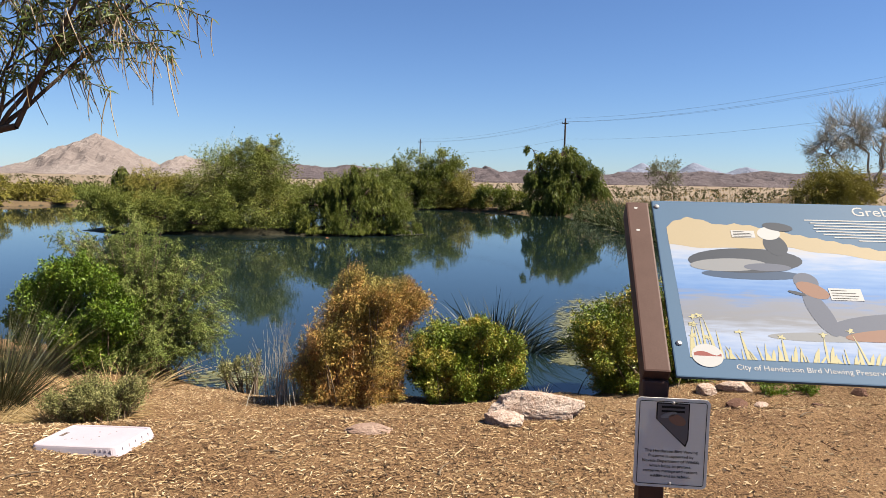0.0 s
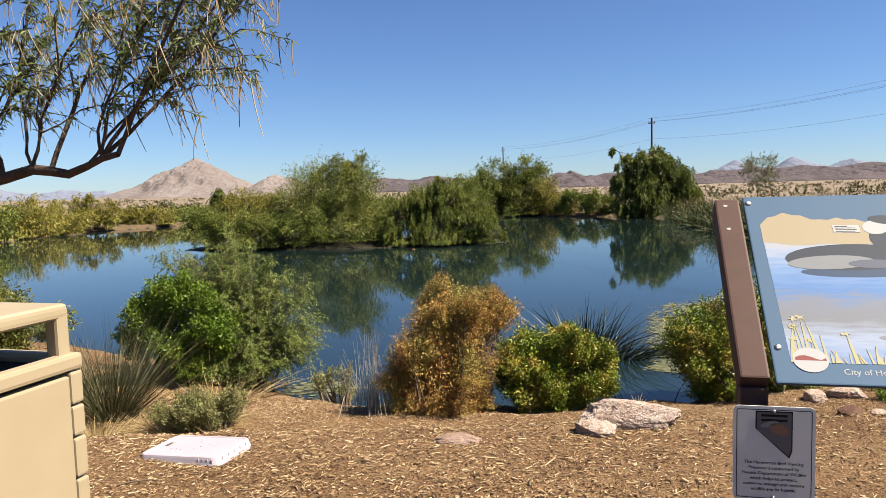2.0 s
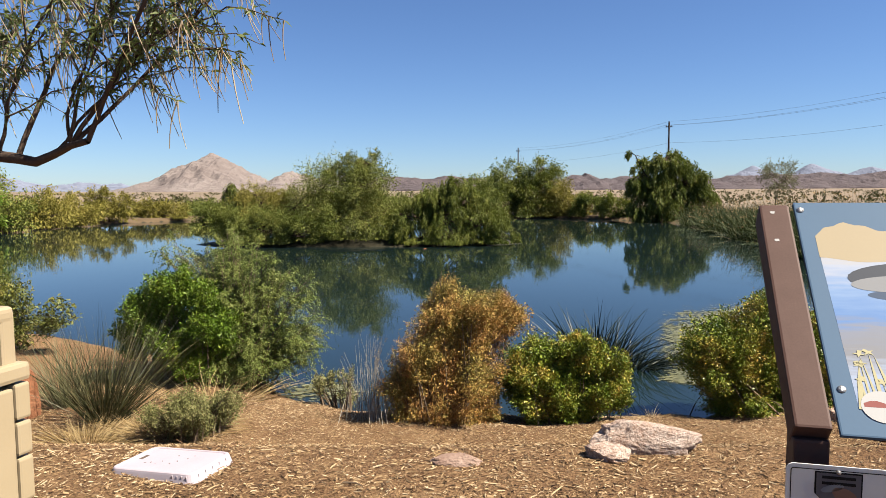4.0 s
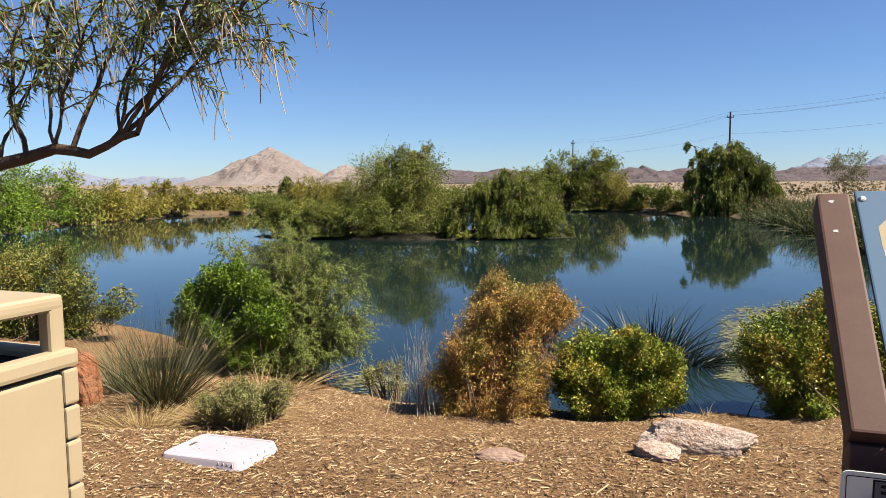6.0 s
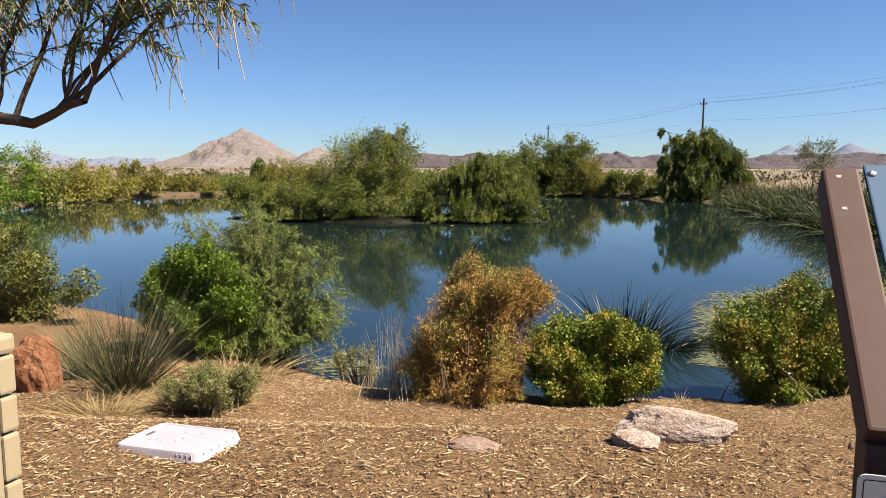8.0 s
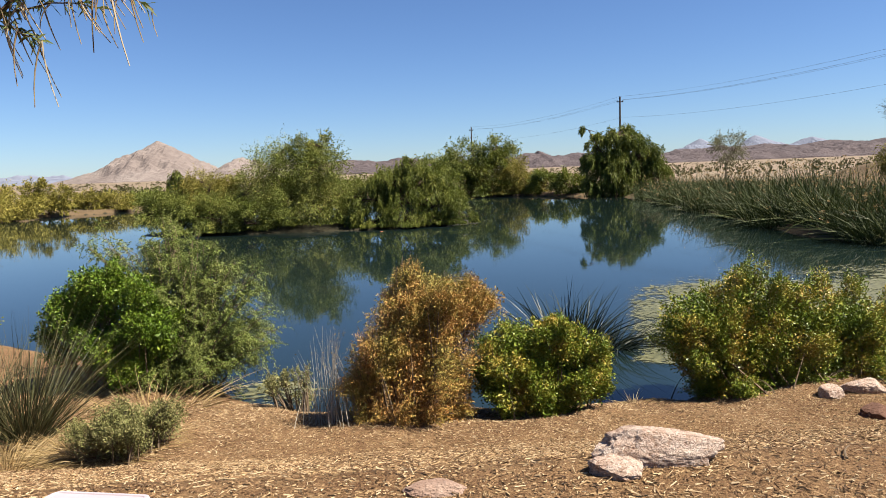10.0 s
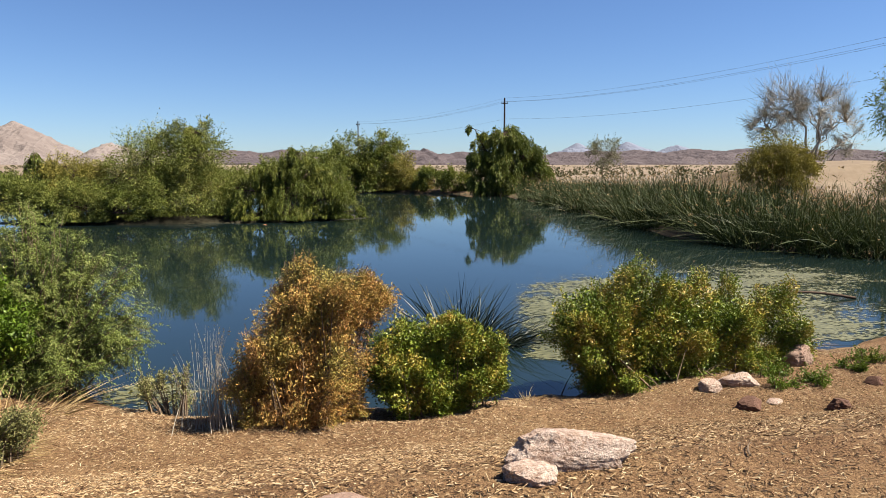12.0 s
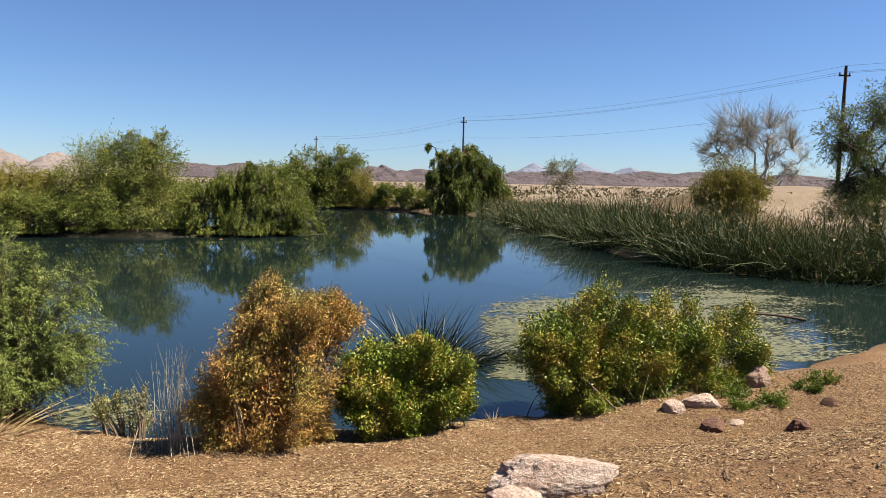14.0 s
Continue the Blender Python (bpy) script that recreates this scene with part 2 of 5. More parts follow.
class Soup:
    """Collects triangles of many small pieces into one mesh."""

    def __init__(self):
        self.v, self.f, self.n = [], [], 0

    def add(self, v, f):
        self.v.append(v)
        self.f.append(f + self.n)
        self.n += len(v)

    def tube(self, pts, r0, r1, sides=4):
        pts = np.asarray(pts, float)
        k = len(pts)
        d = np.gradient(pts, axis=0)
        d /= np.linalg.norm(d, axis=1)[:, None] + 1e-9
        ref = np.where(np.abs(d[:, 2:3]) > 0.9, (1.0, 0, 0), (0, 0, 1.0))
        a = np.cross(d, ref)
        a /= np.linalg.norm(a, axis=1)[:, None] + 1e-9
        c = np.cross(d, a)
        ang = np.arange(sides) * 2 * np.pi / sides
        rad = np.linspace(r0, r1, k)[:, None, None]
        v = pts[:, None] + rad * (np.cos(ang)[None, :, None] * a[:, None] + np.sin(ang)[None, :, None] * c[:, None])
        i, j = np.meshgrid(np.arange(k - 1), np.arange(sides), indexing="ij")
        p, q = i * sides + j, i * sides + (j + 1) % sides
        f = np.concatenate([np.stack([p, q, q + sides], -1).reshape(-1, 3), np.stack([p, q + sides, p + sides], -1).reshape(-1, 3)])
        self.add(v.reshape(-1, 3), f)

    def leaves(self, p, d, length, width, rng, droop=0.15):
        """Folded diamond leaves: base p, direction d."""
        n = len(p)
        d = d / (np.linalg.norm(d, axis=1)[:, None] + 1e-9)
        s = np.cross(d, rng.normal(size=(n, 3)))
        s /= np.linalg.norm(s, axis=1)[:, None] + 1e-9
        up = np.cross(s, d)
        ln = (length * rng.uniform(0.6, 1.3, n))[:, None]
        wd = (width * rng.uniform(0.7, 1.3, n))[:, None]
        mid = p + d * ln * 0.48 + up * ln * 0.08
        tip = p + d * ln - np.array((0, 0, 1.0)) * ln * droop
        v = np.stack([p, mid + s * wd / 2, tip, mid - s * wd / 2], 1).reshape(-1, 3)
        q = (np.arange(n) * 4)[:, None]
        self.add(v, np.concatenate([q + (0, 1, 2), q + (0, 2, 3)]))

    def blades(self, p, d, length, width, bend, rng, steps=4):
        """Long tapering blades that start along d and bend over."""
        n = len(p)
        d = d / np.linalg.norm(d, axis=1)[:, None]
        s = np.cross(d, rng.normal(size=(n, 3)))
        s /= np.linalg.norm(s, axis=1)[:, None]
        lean = rng.normal(size=(n, 3)) * (1, 1, 0.1)
        lean /= np.linalg.norm(lean, axis=1)[:, None]
        lean = lean + d * (1, 1, 0) * 1.5
        rows = []
        for k in range(steps + 1):
            u = k / steps
            c = p + d * (length * u)[:, None] + (lean - np.array((0, 0, 0.8))) * (length * bend * u ** 2.2)[:, None]
            w = width * (1 - 0.93 * u ** 1.5)
            rows += [c + s * w[:, None] / 2, c - s * w[:, None] / 2]
        v = np.stack(rows, 1).reshape(-1, 3)
        q = (np.arange(n) * (2 * steps + 2))[:, None]
        fs = []
        for k in range(steps):
            fs += [q + (2 * k, 2 * k + 1, 2 * k + 3), q + (2 * k, 2 * k + 3, 2 * k + 2)]
        self.add(v, np.concatenate(fs))

    def mesh(self, name, mats, smooth=False):
        return fast_mesh(name, np.concatenate(self.v), np.concatenate(self.f), mats, None, smooth)


def bez(a, m, c, k):
    u = np.linspace(0, 1, k)[:, None]
    return (1 - u) ** 2 * np.asarray(a) + 2 * u * (1 - u) * np.asarray(m) + u ** 2 * np.asarray(c)


def wob(p, seed, scale):
    """Cheap smooth noise in -1..1 for arrays of points."""
    r = np.random.default_rng(seed)
    out = np.zeros(len(p))
    for k, amp in enumerate((1, 0.6, 0.4)):
        for _ in range(3):
            w = r.normal(size=p.shape[1]) * scale * 1.9 ** k
            out += amp * np.sin(p @ w + r.uniform(0, 6.28))
    return out / 3.5


# ---- the ground with its pond, one sheet to the horizon ----
# The pond and its banks are drawn on a plan of 1 : 1.6 about the place where the walk begins; SITE lays the plan out.
HUB, SCALE = np.array((0.08, 0.25, 1.46)), 1.6
SITE = Matrix.Translation(HUB) @ Matrix.Scale(SCALE, 4) @ Matrix.Translation(-HUB)
WATER = -0.30
SHORE = [(-10, 12), (-6.5, 9.6), (-4.2, 8.3), (-2.4, 7.3), (-1.4, 6.15), (-0.5, 5.7), (0.6, 5.55), (1.5, 5.6), (1.95, 5.55), (2.6, 6.0),
         (3.6, 6.25), (4.9, 6.35), (5.9, 6.6), (7.6, 7.4), (10.5, 9.0), (11.6, 11.2), (9.6, 12.9), (9.0, 16.5), (10.6, 25), (11.6, 35),
         (12, 40), (6.5, 45.5), (0, 47.5), (-8, 51), (-16, 46.5), (-20.6, 39), (-20.6, 33), (-20.2, 26.5), (-15.5, 19)]
ISLE = (-3.2, 24.2, 5.6, 1.5)


def shore_distance(x, y):
    """Metres from the waterline: below zero over water."""
    p = np.stack([x, y], -1)
    best, inside = np.full(x.shape, 1e9), np.zeros(x.shape, bool)
    for (ax, ay), (bx, by) in zip(SHORE, SHORE[1:] + SHORE[:1]):
        e = np.array((bx - ax, by - ay))
        w = p - (ax, ay)
        u = np.clip((w @ e) / (e @ e), 0, 1)
        best = np.minimum(best, np.linalg.norm(w - u[..., None] * e, axis=-1))
        cross = ((ay > y) != (by > y)) & (x < (bx - ax) * (y - ay) / (by - ay + 1e-12) + ax)
        inside ^= cross
    sd = np.where(inside, -best, best)
    ix, iy, rx, ry = ISLE
    r = np.sqrt(((x - ix) / rx) ** 2 + ((y - iy) / ry) ** 2)
    isle = (1 - r) * ry
    return np.maximum(sd, isle)


def plan_z(x, y):
    x, y = np.asarray(x, float), np.asarray(y, float)
    shape = x.shape
    x, y = x.ravel(), y.ravel()
    pts = np.stack([x, y], -1)
    sd = shore_distance(x, y) + 0.10 * wob(pts, 3, 2.2)
    far = np.hypot(x, y - 20)
    land = WATER + 0.21 * np.clip(sd / 0.75, 0, 1) ** 0.7 + 0.012 * wob(pts, 5, 3.0) + 0.006 * wob(pts, 6, 11.0)
    land += np.clip((sd - 1) / 6, 0, 1) * 0.35 * np.clip((y - 10) / 6, 0, 1)
    land += 0.4 * np.clip((y - 25.2) / 0.4, 0, 1) * np.clip((x - 18.6) / 1.2, 0, 1) * np.clip((36 - y) / 6, 0, 1)
    land += 1.0 * np.exp(-((x - 25) / 7) ** 2 - ((y - 28) / 5) ** 2)
    land += 0.15 * wob(pts, 8, 0.12) * np.clip((far - 35) / 40, 0, 1) + np.clip((far - 900) / 2500, 0, 1) * 10
    bed = WATER + np.maximum(sd * 0.35, -0.9)
    return np.where(sd > 0, land, bed).reshape(shape)


def ground_z(x, y):
    """The ground in metres: a level mulched bench that falls away to the pond's bank."""
    x, y = np.asarray(x, float), np.asarray(y, float)
    site = HUB[2] + SCALE * (plan_z((x - HUB[0]) / SCALE + HUB[0], (y - HUB[1]) / SCALE + HUB[1]) - HUB[2])
    pts = np.stack([x.ravel(), y.ravel()], -1)
    bench = (0.012 * wob(pts, 5, 3.0) + 0.006 * wob(pts, 6, 11.0)).reshape(x.shape)
    s = np.clip((y - 4.25) / 2.7, 0, 1)
    return bench * (1 - s) + site * s


def laid(x, y):
    """Metres for a place on the plan."""
    return HUB[0] + SCALE * (x - HUB[0]), HUB[1] + SCALE * (y - HUB[1])


def spaced(*zones):
    """Grid lines: zones of (start, end, step), then ever wider steps to the horizon on both sides."""
    core = np.concatenate([np.arange(lo, hi, step) for lo, hi, step in zones])
    grow = np.cumsum(np.geomspace(zones[0][2] * 1.5, 800, 36))
    return np.concatenate([core[0] - grow[::-1], core, core[-1] + grow])


gx = spaced((-40, -8, 0.55), (-8, 10.4, 0.14), (10.4, 34, 0.55))
gy = spaced((-6, 1.5, 0.4), (1.5, 13, 0.11), (13, 90, 0.55))
X, Y = np.meshgrid(gx, gy)
Z = ground_z(X, Y)
V = np.stack([X, Y, Z], -1).reshape(-1, 3)
ny, nx = X.shape
i, j = np.meshgrid(np.arange(ny - 1), np.arange(nx - 1), indexing="ij")
a = (i * nx + j).ravel()
Q = np.stack([a, a + 1, a + nx + 1, a + nx], -1)
mid = V[Q].mean(1)
sd = shore_distance((mid[:, 0] - HUB[0]) / SCALE + HUB[0], (mid[:, 1] - HUB[1]) / SCALE + HUB[1])
near_side = (mid[:, 1] < 15) & (np.abs(mid[:, 0]) < 19)
on_isle = np.hypot((mid[:, 0] - laid(ISLE[0], 0)[0]) / ISLE[2], (mid[:, 1] - laid(0, ISLE[1])[1]) / ISLE[3]) < SCALE * 1.2
idx = np.where((sd < -0.03) | on_isle, 1, np.where(near_side, 0, np.where(sd < 9, 3, 2)))
tagged(place("ground", fast_mesh("ground", V, Q, [M_MULCH, M_MUD, M_DESERT, M_BANK], idx, True)),
       "brown mulched and sandy desert ground around a pond", "ground", kind="structure")

wx, wy = np.meshgrid(np.linspace(-24, 16, 41), np.linspace(4, 54, 51))
wv = np.stack([wx, wy, np.full(wx.shape, WATER)], -1).reshape(-1, 3)
i, j = np.meshgrid(np.arange(50), np.arange(40), indexing="ij")
a = (i * 41 + j).ravel()
pond = place("water", fast_mesh("water", wv, np.stack([a, a + 1, a + 42, a + 41], -1), [M_WATER], None, True))
pond.matrix_world = SITE
tagged(pond, "still dark blue pond water reflecting trees and sky", "pond", kind="structure")


# ---- mountains ----
def mountain(name, label, mat, dist, x0, x1, peaks, seed, rough, depth=420, blunt=1.12):
    """A ridge across the view: peaks are (x, height, half width left, half width right)."""
    nx, ny = 260, 46
    us, vs = np.linspace(x0, x1, nx), np.linspace(-1, 1, ny)
    U, W = np.meshgrid(us, vs)
    H = np.zeros_like(U)
    for px, h, wl, wr in peaks:
        w = np.where(U < px, wl, wr)
        cone = np.clip(1 - np.sqrt(((U - px) / w) ** 2 + (W * 1.0) ** 2), 0, 1)
        H = np.maximum(H, h * cone ** blunt)
    r = np.array([noise.ridged_multi_fractal((u / 210 + seed, w * depth / 210, seed), 0.8, 2.1, 6, 1.0, 2.0) for u, w in zip(U.ravel(), W.ravel())]).reshape(U.shape)
    r = (r - r.mean()) / (r.std() + 1e-6)
    H = H + rough * r * np.clip(H / (H.max() + 1e-6) * 3, 0, 1) * (0.25 + 0.75 * np.sin(np.pi * np.clip(H / H.max(), 0, 1) ** 0.8))
    v = np.stack([U, dist + W * depth, H - 3 + 6], -1).reshape(-1, 3)
    edge = (np.abs(W) > 0.98).ravel()
    v[edge, 2] = -8
    i, j = np.meshgrid(np.arange(ny - 1), np.arange(nx - 1), indexing="ij")
    a = (i * nx + j).ravel()
    ob = place(name, fast_mesh(name, v, np.stack([a, a + 1, a + nx + 1, a + nx], -1), [mat], None, False))
    return tagged(ob, label, "mountain", kind="structure")


mountain("mountain", "pale tan rocky mountain with a pointed summit", M_PEAK, 3300, -1900, -300,
         [(-1143, 192, 330, 360), (-1210, 158, 300, 220), (-1075, 150, 220, 300), (-1290, 96, 300, 260), (-1340, 58, 330, 300), (-980, 86, 220, 240), (-760, 96, 200, 240), (-560, 88, 190, 220)], 3.1, 11)
mountain("hills", "low dry pinkish brown hills on the horizon", M_RIDGE, 3250, -500, 3600,
         [(-300, 74, 330, 300), (-190, 62, 200, 200), (-20, 66, 300, 260), (130, 58, 300, 300), (330, 58, 300, 420), (560, 66, 160, 200), (610, 76, 60, 90), (800, 58, 400, 500), (1040, 62, 300, 300), (1330, 66, 300, 300), (1480, 78, 120, 180),
          (1700, 76, 400, 500), (2020, 86, 300, 400), (2350, 90, 400, 500), (2650, 96, 300, 400), (2950, 92, 500, 500)], 7.7, 7, 420, 0.65)
# both far ranges carry their haze in the surface colour
mountain("far_mountains", "far mountain range with haze painted into its blue-grey colour", M_FARRIDGE, 4050, 900, 3200,
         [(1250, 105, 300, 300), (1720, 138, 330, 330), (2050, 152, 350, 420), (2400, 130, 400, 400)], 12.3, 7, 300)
mountain("far_mountains", "far mountain range above the plain with haze painted into its colour", M_FARRIDGE, 4050, -4000, -1500,
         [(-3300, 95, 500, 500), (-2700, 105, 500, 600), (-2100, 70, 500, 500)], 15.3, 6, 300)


# ---- plants ----
def shrub(name, label, base, lumps, twigs, per_twig, leaf, mat, stem_mat, seed, stems=40, spread=0.25, spray=0.16, wild=0.22, droop=0.15,
          category="shrub", stem_r=0.006, tuft=0.35, group="", solid=0.3, sag=0.0, comb=(0, 0, 0), fan=0.6, inner=0, full=1.1):
    """Stems from a base to twig tips inside a crown of lumps (x, y, z, rx, ry, rz), with leaves along the outer twigs."""
    rng = np.random.default_rng(seed)
    bx, by = base
    bz = float(plan_z(bx, by))
    lumps = np.array(lumps, float) * (1, 1, 1, full, full, full)
    weight = (lumps[:, 3] * lumps[:, 4] + lumps[:, 5] ** 2) ** 1.0
    # twigs gather in tufts, with gaps between the tufts
    tufts = max(twigs // 55, 6)
    tuft_lump = rng.choice(len(lumps), tufts, p=weight / weight.sum())
    c = rng.normal(size=(tufts, 3))
    c /= np.linalg.norm(c, axis=1)[:, None]
    cr = np.where(rng.uniform(size=tufts) < 0.8, rng.uniform(0.78, 1.05, tufts), rng.uniform(0.3, 0.75, tufts))
    cr *= 1 + wild * wob(c + tuft_lump[:, None] * 3.7, seed, 2.2)
    centre = lumps[tuft_lump, :3] + c * cr[:, None] * lumps[tuft_lump, 3:] * 0.84
    own = rng.integers(tufts, size=twigs)
    pick = tuft_lump[own]
    ball = rng.normal(size=(twigs, 3))
    ball *= (rng.uniform(0, 1, twigs) ** 0.4 / np.linalg.norm(ball, axis=1))[:, None]
    tip = centre[own] + ball * 0.27 * lumps[pick, 3:].mean(1)[:, None] * rng.uniform(0.7, 1.3, tufts)[own][:, None]
    core = rng.uniform(size=twigs) < solid             # the dense inside of the bush
    tip[core] = lumps[pick[core], :3] + ball[core] * 0.72 * lumps[pick[core], 3:]
    u = (tip - lumps[pick, :3]) / lumps[pick, 3:]
    u /= np.linalg.norm(u, axis=1)[:, None] + 1e-9
    floor_z = plan_z(tip[:, 0], tip[:, 1]) + 0.02
    floor_z = np.maximum(floor_z, WATER + 0.02)
    tip[:, 2] = np.where(tip[:, 2] < floor_z, floor_z + rng.uniform(0, 0.12, twigs), tip[:, 2])
    drift = rng.uniform(0.35, 0.75, twigs)[:, None]
    foot = np.column_stack([np.array((bx, by)) * (1 - drift) + tip[:, :2] * drift + rng.normal(0, spread * 0.25, (twigs, 2)), np.full(twigs, bz)])
    foot[:, 2] = plan_z(foot[:, 0], foot[:, 1]) - 0.03
    way = tip - foot
    way /= np.linalg.norm(way, axis=1)[:, None]
    way = way + u * 0.6 + (0, 0, 0.25) + np.array(comb)
    way /= np.linalg.norm(way, axis=1)[:, None]
    wood, crown = Soup(), Soup()
    for k in range(twigs):
        start = tip[k] - way[k] * spray * 1.6
        if k < stems:
            m = foot[k] * 0.5 + start * 0.5 + (0, 0, 0.25 * np.linalg.norm(tip[k] - foot[k])) * rng.uniform(0, 1, 3)
            wood.tube(np.concatenate([bez(foot[k], m, start, 5), tip[k][None]]), stem_r * rng.uniform(0.7, 1.6), stem_r * 0.2, 4)
        elif k % 2 == 0:
            wood.tube(np.stack([start, tip[k]]), stem_r * 0.35, stem_r * 0.12, 3)
    who = np.repeat(np.arange(twigs), per_twig)
    n = len(who)
    along = rng.uniform(-0.15, 1.0, n)
    p = tip[who] - way[who] * (along * spray * 1.5)[:, None] + rng.normal(0, spray * tuft, (n, 3)) * (0.35 + 0.65 * along)[:, None]
    out = 1 - along                                    # the spray arches over towards its end
    p[:, 2] -= sag * spray * 1.5 * out ** 2
    low = np.maximum(plan_z(p[:, 0], p[:, 1]), WATER) + 0.01
    p[:, 2] = np.maximum(p[:, 2], low)
    d = way[who] * 0.8 + rng.normal(0, fan, (n, 3)) + (0, 0, 0.1)
    d[:, 2] -= 1.6 * sag * out
    crown.leaves(p, d, leaf[0], leaf[1], rng, droop)
    if inner:                                          # larger leaves added inside to block light and darken the gaps
        pick = rng.choice(len(lumps), inner, p=weight / weight.sum())
        ball = rng.normal(size=(inner, 3))
        ball *= (rng.uniform(0.1, 1, inner) ** 0.4 / np.linalg.norm(ball, axis=1))[:, None]
        p = lumps[pick, :3] + ball * 0.62 * lumps[pick, 3:]
        p[:, 2] = np.maximum(p[:, 2], np.maximum(plan_z(p[:, 0], p[:, 1]), WATER) + 0.01)
        crown.leaves(p, rng.normal(size=(inner, 3)), leaf[0] * 1.3, leaf[1] * 1.5, rng, droop)
    t = thing(name, SITE, label, category, group)
    tagged(place("branchwork", wood.mesh("branchwork", [stem_mat]), t), kind="stuff")
    place("foliage", crown.mesh("foliage", [mat]), t)
    return t


def feathery(name, label, base, lumps, branches, sprays, leaflets, leaf, seed):
    """A mesquite-like shrub: long arching branches, each with drooping sprays that carry leaflets in two rows."""
    rng = np.random.default_rng(seed)
    bz = float(plan_z(*base))
    lumps = np.array(lumps, float)
    weight = lumps[:, 3] * lumps[:, 5]
    wood, crown = Soup(), Soup()
    for k in rng.choice(len(lumps), branches, p=weight / weight.sum()):
        u = rng.normal(size=3)
        end = lumps[k, :3] + u / np.linalg.norm(u) * rng.uniform(0.3, 1.05) ** 0.7 * lumps[k, 3:]
        end[2] = max(end[2], WATER + 0.05)
        foot = np.array((base[0] + rng.normal(0, 0.1), base[1] + rng.normal(0, 0.08), bz - 0.02))
        top = foot * 0.45 + end * 0.55 + (0, 0, 0.3 * np.linalg.norm(end - foot) * rng.uniform(0.4, 1))
        line = bez(foot, top, end, 13)
        line[1:] += np.cumsum(rng.normal(0, 0.007, (12, 3)), 0)
        wood.tube(line, rng.uniform(0.005, 0.010), 0.0015, 4)
        at = rng.uniform(4.5, 12, sprays)
        i0 = np.minimum(at.astype(int), 11)
        start = line[i0] + (line[i0 + 1] - line[i0]) * (at - i0)[:, None]
        way = (line[i0 + 1] - line[i0]) * 9 + rng.normal(0, 0.45, (sprays, 3)) + (0.12, 0, 0.05)
        way /= np.linalg.norm(way, axis=1)[:, None]
        reach = rng.uniform(0.06, 0.17, sprays)
        who = np.repeat(np.arange(sprays), leaflets)
        v = np.tile(np.linspace(0.05, 1, leaflets), sprays)[:, None]
        p = start[who] + way[who] * reach[who][:, None] * v - np.array((0, 0, 0.45)) * reach[who][:, None] * v ** 2 + rng.normal(0, 0.005, (len(who), 3))
        p[:, 2] = np.maximum(p[:, 2], WATER + 0.01)
        run = way[who] - np.array((0, 0, 0.9)) * v
        side = np.cross(run, (0, 0, 1.0)) * np.where(np.arange(len(who)) % 2, 1, -1)[:, None]
        crown.leaves(p, run * 0.6 + side * 0.8 + rng.normal(0, 0.3, run.shape), leaf[0], leaf[1], rng, 0.25)
    t = thing(name, SITE, label, "shrub")
    tagged(place("branchwork", wood.mesh("branchwork", [M_TWIG]), t), kind="stuff")
    place("foliage", crown.mesh("foliage", [M_FEATHER]), t)
    return t


def weeping(name, label, base, height, radius, strands, mat, seed, leaf=(0.16, 0.035), trunk=0.12, centre=(0, 0), low=0.2, group="", heads=5):
    """A willow: trunk, arching limbs in several heads, and strands hung with leaves."""
    rng = np.random.default_rng(seed)
    bx, by = base
    bz = float(plan_z(bx, by))
    wood, crown = Soup(), Soup()
    cx, cy = bx + centre[0], by + centre[1]
    wood.tube(bez((bx, by, bz - 0.1), (bx, by, bz + height * 0.3), (cx, cy, bz + height * 0.6), 6), trunk, trunk * 0.55, 7)
    hubs = []
    for k in range(heads):
        ang = k * 2.4 + seed
        rr = radius * (0.1 + 0.75 * k / heads)
        hubs.append((cx + rr * math.cos(ang), cy + rr * math.sin(ang), bz + height * (1.0 - 0.42 * k / heads) * rng.uniform(0.9, 1.0), radius * rng.uniform(0.26, 0.42)))
        wood.tube(bez((cx, cy, bz + height * 0.5), (cx, cy, bz + height * 0.8), hubs[-1][:3], 6), trunk * 0.5, trunk * 0.15, 5)
    for _ in range(strands):
        hx, hy, hz, hr = hubs[rng.integers(heads)]
        ang, rr = rng.uniform(0, 6.28), hr * rng.uniform(0.1, 1) ** 0.6
        top = np.array((hx + rr * math.cos(ang), hy + rr * math.sin(ang), hz - 0.25 * height * (rr / hr) ** 2 * rng.uniform(0.5, 1.3)))
        fall = (top[2] - bz - low) * rng.uniform(0.3, 1.0)
        end = top + (math.cos(ang) * 0.12 * fall, math.sin(ang) * 0.12 * fall, -fall)
        line = bez(top, (top + end) / 2 + (math.cos(ang) * 0.15 * fall, math.sin(ang) * 0.15 * fall, fall * 0.3), end, 6)
        wood.tube(line[::2], 0.007, 0.003, 3)
        n = max(int(fall / (leaf[0] * 0.17)), 6)
        u = rng.uniform(0, 5, n)
        i0 = np.minimum(u.astype(int), 4)
        p = line[i0] + (line[i0 + 1] - line[i0]) * (u - i0)[:, None] + rng.normal(0, 0.035, (n, 3))
        d = rng.normal(0, 0.35, (n, 3)) + (0, 0, -0.8)
        crown.leaves(p, d, leaf[0], leaf[1], rng, 0.1)
    t = thing(name, SITE, label, "tree", group)
    place("trunk", wood.mesh("trunk", [M_BARK]), t)
    place("crown", crown.mesh("crown", [mat]), t)
    return t


